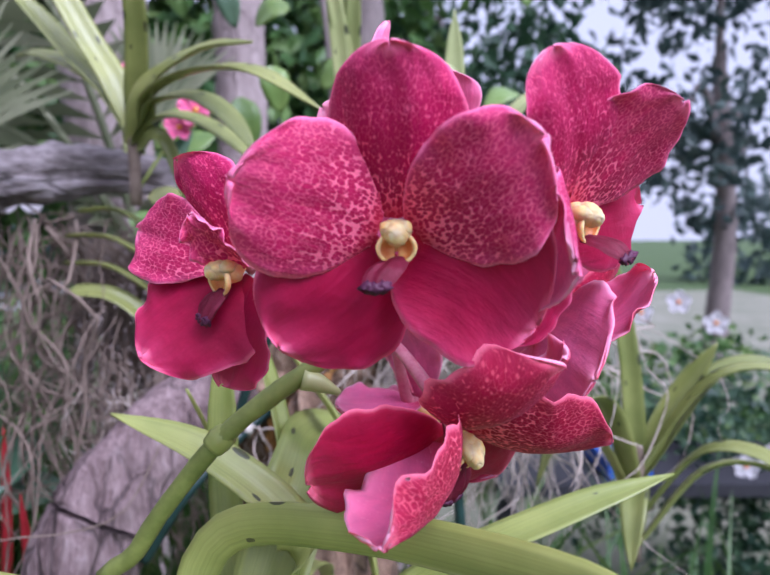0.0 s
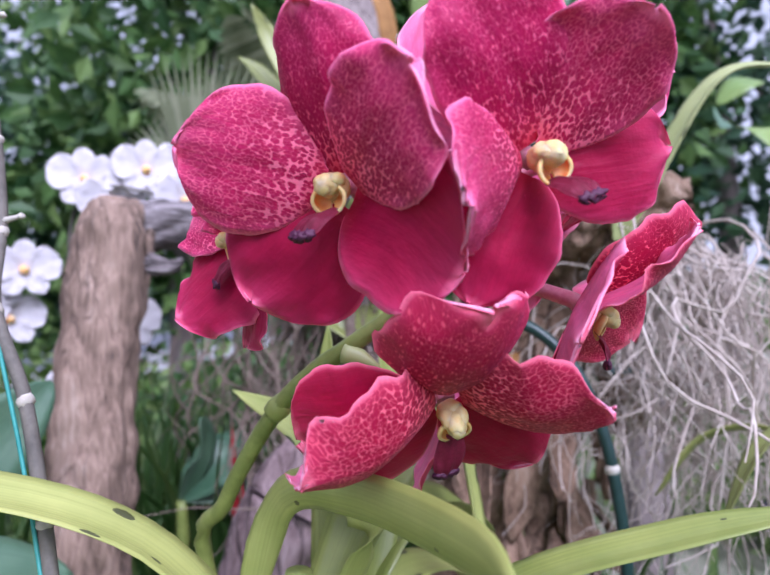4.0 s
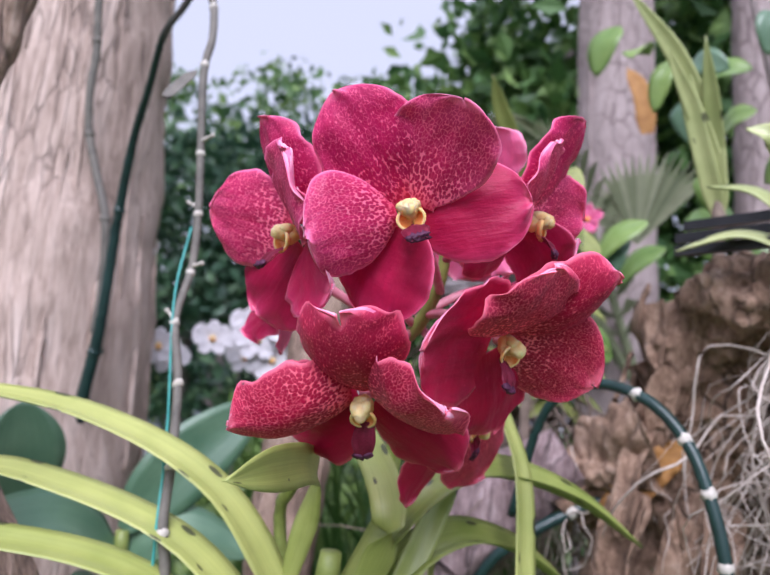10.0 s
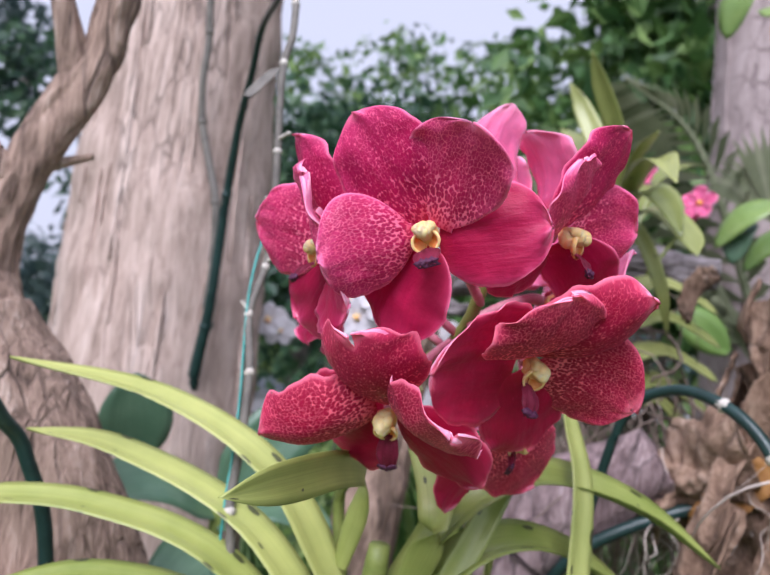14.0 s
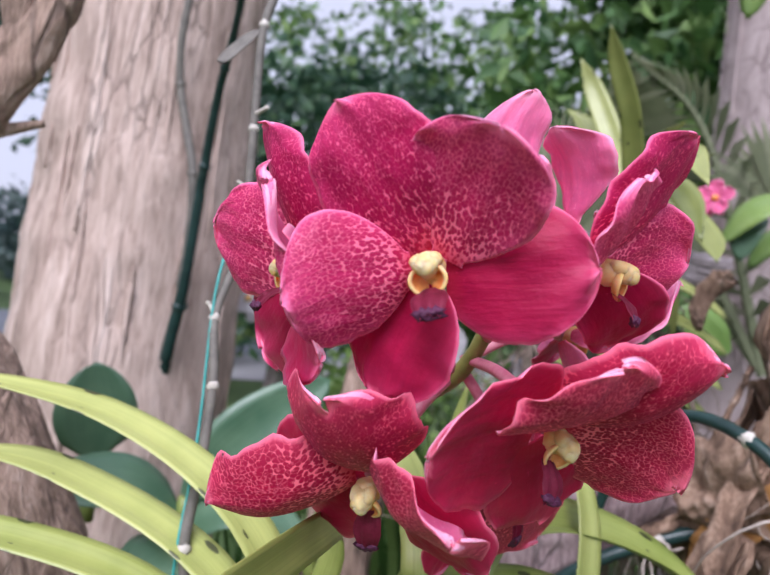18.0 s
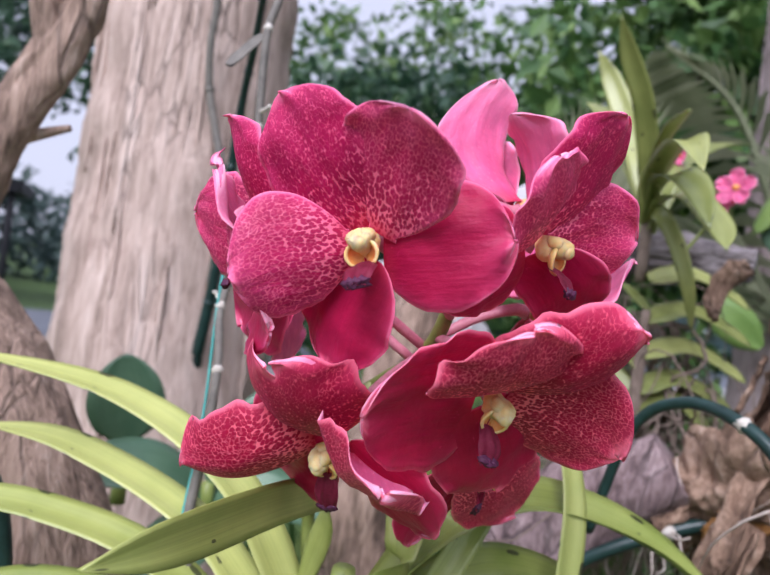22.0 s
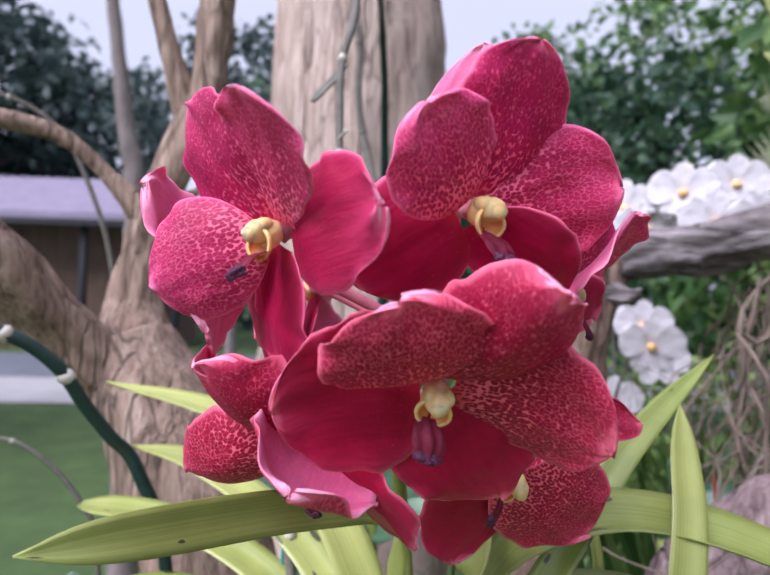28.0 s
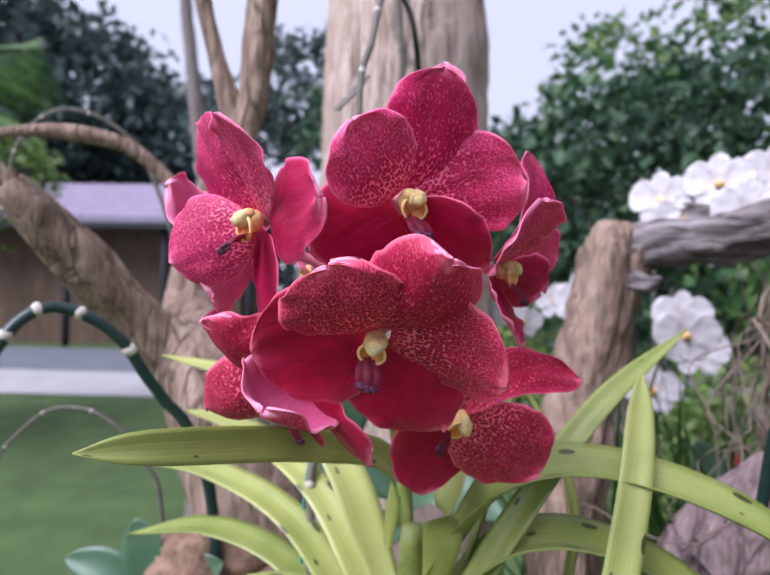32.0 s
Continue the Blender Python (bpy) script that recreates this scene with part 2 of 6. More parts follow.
M_PETAL = petal_skin("speckled_petal", (0.40, 0.008, 0.075), (0.90, 0.20, 0.33), 1.0, 0.5, (0.8892, 0.135, 0.34), (0.66, 0.038, 0.18))
M_DORSAL = petal_skin("flecked_sepal", (0.3861, 0.0047, 0.0702), (0.88, 0.145, 0.29), 0.6, 0.85, (0.7722, 0.0819, 0.2574))
M_SEPAL = petal_skin("plain_sepal", (0.3393, 0.0047, 0.0468), (0.5616, 0.0292, 0.117), -0.6, 0.10, (0.7956, 0.0936, 0.2574), (0.468, 0.0117, 0.0819))
# darker copies of the three skins above: shade painted in for downward-facing blooms
M_SHADEPETAL = petal_skin("shaded_speckled_petal", (0.30, 0.0034, 0.034), (0.90, 0.18, 0.25), 1.0, 0.6, (0.7722, 0.0819, 0.1872), (0.4914, 0.0105, 0.0702))
M_SHADEDORSAL = petal_skin("shaded_flecked_sepal", (0.31, 0.0034, 0.036), (0.84, 0.14, 0.21), 0.5, 0.9, (0.7254, 0.0702, 0.1755), (0.4446, 0.0094, 0.0643))
M_SHADESEPAL = petal_skin("shaded_plain_sepal", (0.35, 0.0036, 0.040), (0.53, 0.024, 0.095), -0.6, 0.08, (0.7254, 0.0702, 0.1755), (0.4329, 0.0082, 0.0585))
# petal backs: their own pink, lightened to stand for sky light shining through
M_BACK = petal_skin("pink_backlit_petal_back", (0.67, 0.11, 0.27), (0.84, 0.31, 0.48), -0.6, 0.25, (0.86, 0.36, 0.52), (0.78, 0.22, 0.39))
M_COLUMN = surface("cream_column", [(0.3, (0.97, 0.48, 0.16)), (0.7, (1.0, 0.70, 0.36))], size=250, rough=0.6, relief=0.15, depth=0.0004)
M_LOBE = surface("orange_lip_lobe", [(0.3, (0.76, 0.20, 0.05)), (0.55, (0.86, 0.36, 0.10)), (0.8, (0.92, 0.52, 0.20))], size=220, rough=0.4, relief=0.15, depth=0.0004)
for flesh in (M_COLUMN, M_LOBE):
    waxy = flesh.node_tree.nodes["Principled BSDF"].inputs
    waxy["Subsurface Weight"].default_value, waxy["Subsurface Scale"].default_value = 0.6, 0.004
    waxy["Subsurface Radius"].default_value = (1.0, 0.55, 0.25)
M_TIP = surface("dark_lip_tip", [(0.3, (0.04, 0.005, 0.025)), (0.7, (0.12, 0.016, 0.07))], (1, 1, 1), 160, 0.6, 0.3, 0.0006)
M_TONGUE = surface("maroon_lip", [(0.3, (0.20, 0.010, 0.035)), (0.55, (0.32, 0.022, 0.07)), (0.8, (0.46, 0.07, 0.14))], (1, 1, 1), 160, 0.6, 0.3, 0.0006)
M_PEDICEL = surface("pink_pedicel", [(0.3, (0.45, 0.08, 0.16)), (0.7, (0.62, 0.26, 0.30))], (1, 1, 1), 120, 0.45, 0.2, 0.0005)
M_STEM = surface("green_spike", [(0.3, (0.13, 0.17, 0.035)), (0.6, (0.24, 0.29, 0.07)), (0.85, (0.36, 0.38, 0.12))], (1, 1, 1), 45, 0.45, 0.15, 0.0008)
M_BARK = bark_skin("pale_bark", [(0.34, (0.21, 0.15, 0.12)), (0.45, (0.42, 0.315, 0.262)), (0.56, (0.57, 0.445, 0.38)), (0.68, (0.70, 0.58, 0.515))], (0.08, 0.055, 0.045), (1, 1, 0.11), 26, 75, 0.008)
M_GREYBARK = surface("grey_bark", [(0.3, (0.13, 0.105, 0.10)), (0.6, (0.26, 0.215, 0.205)), (0.8, (0.38, 0.33, 0.31))], (1, 1, 0.4), 14, 0.9, 0.7, 0.006)
M_DRIFT = bark_skin("weathered_driftwood", [(0.34, (0.055, 0.038, 0.030)), (0.44, (0.215, 0.145, 0.108)), (0.55, (0.365, 0.255, 0.195)), (0.68, (0.54, 0.42, 0.345))], (0.03, 0.02, 0.016), (1, 1, 0.16), 42, 60, 0.008)
M_DRIFTGREY = bark_skin("grey_driftwood", [(0.34, (0.05, 0.042, 0.042)), (0.44, (0.16, 0.135, 0.135)), (0.55, (0.30, 0.265, 0.27)), (0.68, (0.52, 0.47, 0.49))], (0.02, 0.016, 0.016), (0.3, 0.16, 1), 46, 60, 0.008)
M_BROWN = bark_skin("brown_rotten_wood", [(0.32, (0.04, 0.024, 0.016)), (0.44, (0.19, 0.115, 0.075)), (0.56, (0.34, 0.225, 0.155)), (0.7, (0.52, 0.39, 0.31))], (0.012, 0.008, 0.006), (1, 1, 0.5), 34, 45, 0.010)
M_LOG = bark_skin("purplish_log", [(0.32, (0.05, 0.030, 0.032)), (0.44, (0.17, 0.115, 0.115)), (0.56, (0.29, 0.21, 0.21)), (0.7, (0.44, 0.35, 0.35))], (0.014, 0.009, 0.009), (1, 1, 0.25), 40, 50, 0.008)
M_TRUNKPINK = bark_skin("pinkish_tree_bark", [(0.3, (0.22, 0.17, 0.165)), (0.55, (0.38, 0.31, 0.30)), (0.8, (0.52, 0.44, 0.43))], (0.10, 0.07, 0.07), (1, 1, 0.4), 12, 30, 0.005)
M_ROOT = surface("pale_aerial_root", [(0.3, (0.36, 0.29, 0.24)), (0.55, (0.58, 0.50, 0.44)), (0.8, (0.72, 0.66, 0.60))], (1, 1, 1), 60, 0.8, 0.4, 0.001)
M_MOSS = surface("dry_moss", [(0.3, (0.10, 0.05, 0.03)), (0.55, (0.30, 0.19, 0.13)), (0.8, (0.45, 0.33, 0.26))], (1, 1, 1), 60, 0.95, 1.0, 0.006)
M_HOSE = surface("dark_green_wire", [(0.3, (0.008, 0.022, 0.020)), (0.7, (0.02, 0.055, 0.05))], (1, 1, 1), 60, 0.35, 0.15, 0.0006)
M_DRY = surface("dry_spike", [(0.3, (0.08, 0.075, 0.065)), (0.7, (0.22, 0.20, 0.17))], (1, 1, 1), 60, 0.7, 0.4, 0.001)
M_TAPE = surface("teal_twine", [(0.3, (0.02, 0.22, 0.20)), (0.7, (0.08, 0.40, 0.36))], (1, 1, 1), 60, 0.5, 0.2, 0.0005)
M_PALE = surface("pale_node", [(0.3, (0.40, 0.36, 0.30)), (0.7, (0.65, 0.62, 0.56))], (1, 1, 1), 120, 0.7, 0.3, 0.0008)
M_PLASTIC = surface("black_plastic", [(0.3, (0.008, 0.008, 0.010)), (0.7, (0.025, 0.025, 0.028))], (1, 1, 1), 40, 0.4, 0.2, 0.001)
M_ROOTBROWN = surface("dull_brown_root", [(0.3, (0.14, 0.10, 0.075)), (0.6, (0.26, 0.20, 0.16)), (0.8, (0.40, 0.33, 0.28))], (1, 1, 1), 60, 0.85, 0.4, 0.001)
M_WHITE = surface("white_orchid", [(0.3, (0.58, 0.55, 0.58)), (0.7, (0.74, 0.71, 0.74))], (1, 1, 1), 60, 0.5, 0.15, 0.0008)
M_LAWN = surface("lawn_soil", [(0.3, (0.035, 0.066, 0.018)), (0.55, (0.066, 0.115, 0.03)), (0.8, (0.11, 0.165, 0.05))], (1, 1, 1), 3.0, 0.95, 0.8, 0.02, 30)
M_ROAD = surface("pale_concrete_road", [(0.3, (0.30, 0.29, 0.29)), (0.7, (0.42, 0.41, 0.42))], (1, 1, 1), 2.5, 0.9, 0.4, 0.004, 30)
M_ASPHALT = surface("grey_asphalt", [(0.3, (0.10, 0.11, 0.13)), (0.7, (0.16, 0.17, 0.20))], (1, 1, 1), 2.5, 0.9, 0.4, 0.004, 30)
M_ROOF = surface("lilac_roof_tiles", [(0.3, (0.20, 0.17, 0.24)), (0.7, (0.30, 0.26, 0.35))], (1, 1, 1), 3, 0.7, 0.3, 0.004)
M_WALLWOOD = surface("brown_hut_wall", [(0.3, (0.07, 0.045, 0.03)), (0.7, (0.17, 0.11, 0.075))], (1, 1, 0.2), 8, 0.85, 0.5, 0.004)
M_DARK = surface("dark_beam", [(0.3, (0.012, 0.012, 0.016)), (0.7, (0.03, 0.03, 0.036))], (1, 1, 1), 8, 0.8, 0.3, 0.004)
M_RED = surface("red_bract", [(0.3, (0.38, 0.015, 0.02)), (0.7, (0.60, 0.04, 0.06))], (1, 1, 1), 40, 0.5, 0.2, 0.001)
M_ORANGE = surface("withered_orange_leaf", [(0.3, (0.22, 0.09, 0.02)), (0.7, (0.48, 0.25, 0.07))], (1, 1, 1), 40, 0.7, 0.4, 0.001)
M_BLUE = surface("blue_tray", [(0.3, (0.01, 0.06, 0.35)), (0.7, (0.02, 0.12, 0.55))], (1, 1, 1), 20, 0.4, 0.1, 0.001)


def foliage(name, stops, rough=0.5, trans=0.25):
    m, n, l, b = nodes_of(name)
    g = n.new("ShaderNodeNewGeometry")
    col = ramp(n, l, g.outputs["Random Per Island"], stops)
    f = noise_of(n, l, mapped(n, l, (1, 1, 1)), 30, 3)
    col = mix(n, l, calc(n, l, "MULTIPLY", f, 0.5), col, tuple(c * 0.4 for c in stops[0][1]))
    l.new(col, b.inputs["Base Color"])
    b.inputs["Roughness"].default_value = rough
    t = n.new("ShaderNodeBsdfTranslucent")
    l.new(col, t.inputs["Color"])
    s = n.new("ShaderNodeMixShader")
    s.inputs["Fac"].default_value = trans
    l.new(b.outputs[0], s.inputs[1])
    l.new(t.outputs[0], s.inputs[2])
    l.new(s.outputs[0], n["Material Output"].inputs["Surface"])
    return m


F_DARK = foliage("dark_tree_leaves", [(0.0, (0.02, 0.06, 0.035)), (0.6, (0.05, 0.12, 0.06)), (1.0, (0.12, 0.22, 0.10))])
F_MID = foliage("green_tree_leaves", [(0.0, (0.04, 0.11, 0.035)), (0.6, (0.12, 0.24, 0.06)), (1.0, (0.28, 0.42, 0.12))])
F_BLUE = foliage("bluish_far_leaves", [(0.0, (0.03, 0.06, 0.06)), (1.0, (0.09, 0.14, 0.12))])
F_LIGHT = foliage("yellow_green_leaves", [(0.0, (0.08, 0.15, 0.03)), (0.6, (0.17, 0.28, 0.06)), (1.0, (0.30, 0.40, 0.12))])
F_PALE = foliage("pale_palm_leaves", [(0.0, (0.16, 0.19, 0.10)), (0.6, (0.30, 0.33, 0.19)), (1.0, (0.46, 0.47, 0.32))])
F_GRASS = foliage("long_grass", [(0.0, (0.03, 0.09, 0.015)), (0.6, (0.09, 0.18, 0.04)), (1.0, (0.20, 0.28, 0.08))])


def strap_skin(name, a, b2, spots=True):
    """Leathery strap leaf: lengthwise veins, yellowing, small dark scars."""
    m, n, l, b = nodes_of(name)
    grid = mapped(n, l, (1, 1, 1), uv="size")
    info = n.new("ShaderNodeObjectInfo")
    big = noise_of(n, l, grid, 24, 4)
    fac = calc(n, l, "ADD", calc(n, l, "MULTIPLY", big, 0.75), calc(n, l, "MULTIPLY", info.outputs["Random"], 0.45))
    col = ramp(n, l, fac, [(0.25, a), (0.85, b2)])
    veins = noise_of(n, l, mapped(n, l, (6, 900, 1), uv="size"), 1.0, 2)
    col = mix(n, l, calc(n, l, "MULTIPLY_ADD", veins, 0.95, -0.34, clamp=True), col, tuple(c * 0.62 for c in a))
    if spots:
        v = n.new("ShaderNodeTexVoronoi")
        v.inputs["Scale"].default_value = 62
        l.new(mapped(n, l, (0.5, 1.4, 1), uv="size"), v.inputs["Vector"])
        few = calc(n, l, "GREATER_THAN", noise_of(n, l, grid, 37, 1), 0.50)
        dot = calc(n, l, "MULTIPLY", calc(n, l, "LESS_THAN", v.outputs["Distance"], 0.15), few)
        col = mix(n, l, calc(n, l, "MULTIPLY", dot, 0.85), col, (0.02, 0.022, 0.012))
    l.new(col, b.inputs["Base Color"])
    b.inputs["Roughness"].default_value = 0.38
    b.inputs["Specular IOR Level"].default_value = 0.6
    bump(n, l, b, veins, 0.2, 0.0006)
    return m


M_STRAP = strap_skin("yellow_green_strap_leaf", (0.17, 0.23, 0.04), (0.47, 0.50, 0.15))
M_STRAP2 = strap_skin("green_strap_leaf", (0.14, 0.175, 0.04), (0.36, 0.385, 0.12))
M_PALELEAF = strap_skin("pale_strap_leaf", (0.22, 0.27, 0.08), (0.50, 0.54, 0.24))
M_BROAD = strap_skin("bluish_broad_leaf", (0.04, 0.11, 0.06), (0.15, 0.25, 0.15), False)
M_BROADLIGHT = strap_skin("fresh_broad_leaf", (0.10, 0.20, 0.04), (0.27, 0.38, 0.10), False)

# ---- building helpers ----
ORIGIN = {}


def thing(name, base, label, category, group="", kind=""):
    ob = new(name)
    ob.location = base
    ORIGIN[ob.name] = Vector(base)
    ob.empty_display_size = 0.02
    return tagged(ob, label, category, group, kind)


def link(name, me, parent=None, label="", origin=None, mats=()):
    for m in mats:
        me.materials.append(m)
    ob = new(name, me)
    if parent is not None:
        ob.parent = parent
        ob.location = Vector(origin) - ORIGIN[parent.name] if origin is not None else (0, 0, 0)
        ORIGIN[ob.name] = Vector(origin) if origin is not None else ORIGIN[parent.name]
    elif origin is not None:
        ob.location = origin
        ORIGIN[ob.name] = Vector(origin)
    if label:
        ob["label"] = label
    return ob


def part(name, bm, material, parent, label="", smooth=True, origin=None):
    """Links a bmesh, drawn in world metres, as one mesh object under a thing or a part (or, with no parent, at its own origin)."""
    o = Vector(origin) if origin is not None else (ORIGIN[parent.name] if parent is not None else Vector((0, 0, 0)))
    bmesh.ops.translate(bm, verts=bm.verts, vec=-o)
    me = bpy.data.meshes.new(name)
    bm.to_mesh(me)
    bm.free()
    if smooth:
        me.polygons.foreach_set("use_smooth", [True] * len(me.polygons))
    mats = material if isinstance(material, (list, tuple)) else (material,)
    return link(name, me, parent, label, o if (origin is not None or parent is None) else None, mats)


def spline(pts, n):
    """n + 1 points on a smooth curve through pts."""
    pts = [Vector(p) for p in pts]
    if len(pts) == 2:
        return [pts[0].lerp(pts[1], i / n) for i in range(n + 1)]
    ext = [pts[0] * 2 - pts[1], *pts, pts[-1] * 2 - pts[-2]]
    out = []
    for i in range(n + 1):
        f = i / n * (len(pts) - 1)
        k = min(int(f), len(pts) - 2)
        t = f - k
        a, b, c, d = ext[k:k + 4]
        out.append(0.5 * ((2 * b) + (c - a) * t + (2 * a - 5 * b + 4 * c - d) * t * t + (3 * b - a - 3 * c + d) * t ** 3))
    return out


def level(vals, f):
    k = min(int(f * (len(vals) - 1)), len(vals) - 2) if len(vals) > 1 else 0
    if len(vals) == 1:
        return vals[0]
    t = f * (len(vals) - 1) - k
    return vals[k] * (1 - t) + vals[k + 1] * t


def tube(bm, pts, radii, sides=10, n=None, rough=0.0, freq=8.0, cap=True, lobes=0.0, grain=1.0):
    """A round limb along pts; rough makes its surface lumpy in metres, grain below 1 draws the lumps out lengthwise."""
    line = spline(pts, n or max(6, 4 * len(pts)))
    m = len(line) - 1
    ring, ref, run = [], Vector((0.31, 0.17, 0.93)), Vector(line[0])
    for i, p in enumerate(line):
        d = (line[min(i + 1, m)] - line[max(i - 1, 0)]).normalized()
        a = d.cross(ref)
        if a.length < 0.2:
            a = d.cross(Vector((1, 0, 0)))
        a.normalize()
        b = d.cross(a)
        r = level(radii, i / m)
        run = run + (p - line[max(i - 1, 0)]) * grain
        row = []
        for k in range(sides):
            w = 2 * math.pi * k / sides
            o = a * math.cos(w) + b * math.sin(w)
            rr = r * (1 + lobes * math.sin(3 * w + i * 0.15))
            if rough:
                q = run + o * r
                rr += rough * (noise.noise(q * freq) + 0.5 * noise.noise(q * freq * 2.7) + 0.3 * noise.noise(q * freq * 6.5))
            row.append(bm.verts.new(p + o * rr))
        ring.append(row)
    for i in range(m):
        for k in range(sides):
            bm.faces.new((ring[i][k], ring[i][(k + 1) % sides], ring[i + 1][(k + 1) % sides], ring[i + 1][k]))
    if cap:
        bm.faces.new(ring[0][::-1])
        bm.faces.new(ring[-1])
    return line


def ribbon(pts, width, up=(0, 0, 1), keel=0.13, thick=0.0016, taper=0.25, tip="point", n=22, cols=6, roll=0.0, ripple=0.0):
    """A strap leaf with a keel, thickness and a pointed, blunt or notched tip, with its own coordinates."""
    bm = bmesh.new()
    size, shape = bm.loops.layers.uv.new("size"), bm.loops.layers.uv.new("shape")
    line = spline(pts, n)
    total = sum((line[i + 1] - line[i]).length for i in range(n))
    up = Vector(up)
    sides, coords = ([], []), {}
    run = 0.0
    for i, p in enumerate(line):
        f = i / n
        if i:
            run += (p - line[i - 1]).length
        d = (line[min(i + 1, n)] - line[max(i - 1, 0)]).normalized()
        s = d.cross(up)
        if s.length < 1e-3:
            s = Vector((1, 0, 0))
        s.normalize()
        s = Matrix.Rotation(roll, 3, d) @ s
        nn = s.cross(d).normalized()
        w = width * (1 - taper * f) * min(1.0, 0.62 + 2.2 * f)
        if tip == "point":
            w *= max(0.02, 1 - max(0, (f - 0.62) / 0.38) ** 2.2)
        elif tip == "oval":
            w *= max(0.05, math.sin(math.pi * min(1.0, 0.04 + 0.96 * f)) ** 0.6)
        elif tip == "blunt":
            w *= max(0.3, 1 - 0.7 * max(0, (f - 0.88) / 0.12) ** 2)
        top, low = [], []
        for k in range(cols + 1):
            v = 2 * k / cols - 1
            shift = 0.0
            if tip == "notch" and f > 0.86:
                shift = -0.02 * ((f - 0.86) / 0.14) * max(0.0, v + 0.25)
            q = p + s * (w / 2 * v) + nn * (keel * w * abs(v) - ripple * math.sin(f * 40 + v * 3) * abs(v) ** 3) + d * shift
            a, b = bm.verts.new(q), bm.verts.new(q - nn * thick * (1.0 if abs(v) < 0.99 else 0.3))
            coords[a] = coords[b] = (run, v * width / 2, f, v)
            top.append(a)
            low.append(b)
        sides[0].append(top)
        sides[1].append(low)
    t, o = sides
    for i in range(n):
        for k in range(cols):
            bm.faces.new((t[i][k], t[i][k + 1], t[i + 1][k + 1], t[i + 1][k]))
            bm.faces.new((o[i][k + 1], o[i][k], o[i + 1][k], o[i + 1][k + 1]))
        bm.faces.new((t[i][0], t[i + 1][0], o[i + 1][0], o[i][0]))
        bm.faces.new((t[i + 1][cols], t[i][cols], o[i][cols], o[i + 1][cols]))
    for k in range(cols):
        bm.faces.new((t[n][k], t[n][k + 1], o[n][k + 1], o[n][k]))
    for f in bm.faces:
        for lp in f.loops:
            c = coords[lp.vert]
            lp[size].uv, lp[shape].uv = c[:2], c[2:]
    return bm


def leaf_cloud(name, mat, blobs, count, size, seed, parent=None, label="", long=1.7, gap=0.0):
    """Many single leaves in uneven clumps, as one mesh."""
    rng = np.random.default_rng(seed)
    blobs = np.array(blobs, float)
    vol = blobs[:, 3] * blobs[:, 4] * blobs[:, 5]
    which = rng.choice(len(blobs), count, p=vol / vol.sum())
    clump = rng.normal(size=(max(8, count // 28), 3))
    clump /= np.linalg.norm(clump, axis=1)[:, None]
    clump *= rng.uniform(0.35, 1.0, len(clump))[:, None] ** 0.5
    c = clump[rng.integers(0, len(clump), count)] + rng.normal(size=(count, 3)) * 0.11
    pos = blobs[which, :3] + c * blobs[which, 3:6]
    d = rng.normal(size=(count, 3)) + np.array([0, 0, -0.4])
    d /= np.linalg.norm(d, axis=1)[:, None]
    s = np.cross(d, rng.normal(size=(count, 3)))
    s /= np.linalg.norm(s, axis=1)[:, None]
    nn = np.cross(s, d)
    ln = size * rng.uniform(0.6, 1.3, count)[:, None]
    w = ln / long / 2
    v = np.stack([pos, pos + d * ln * 0.45 + s * w + nn * ln * 0.1, pos + d * ln, pos + d * ln * 0.45 - s * w + nn * ln * 0.1], 1).reshape(-1, 3)
    i = np.arange(count)[:, None] * 4
    faces = np.concatenate([i + [0, 1, 2], i + [0, 2, 3]], 1).reshape(-1, 3)
    base = ORIGIN[parent.name] if parent is not None else Vector((0, 0, 0))
    me = bpy.data.meshes.new(name)
    me.from_pydata((v - np.array(base)).tolist(), [], faces.tolist())
    return link(name, me, parent, label, None, (mat,))


def blades(name, mat, spots, count, height, width, seed, lean=0.35, parent=None):
    """Grass-like blades rising from the given spots (x, y, z, spread), as one mesh."""
    rng = np.random.default_rng(seed)
    vs, fs = [], []
    for k in range(count):
        x, y, z, sp = spots[rng.integers(len(spots))]
        p = np.array([x, y, z]) + np.array([*rng.normal(size=2) * sp, 0])
        a, h, w = rng.uniform(0, 6.283), height * rng.uniform(0.5, 1.15), width * rng.uniform(0.6, 1.3)
        out = np.array([math.cos(a), math.sin(a), 0]) * lean * rng.uniform(0.2, 1.4)
        side = np.array([-math.sin(a + 0.7), math.cos(a + 0.7), 0]) * w / 2
        b = len(vs)
        for j in range(5):
            f = j / 4
            q = p + out * h * f * f + np.array([0, 0, h * (f - 0.22 * f * f)])
            ww = side * (1 - f ** 2 * 0.95)
            vs += [q - ww, q + ww]
        for j in range(4):
            c = b + 2 * j
            fs.append((c, c + 1, c + 3, c + 2))
    me = bpy.data.meshes.new(name)
    me.from_pydata([tuple(v) for v in vs], [], fs)
    return link(name, me, parent, "", None, (mat,))


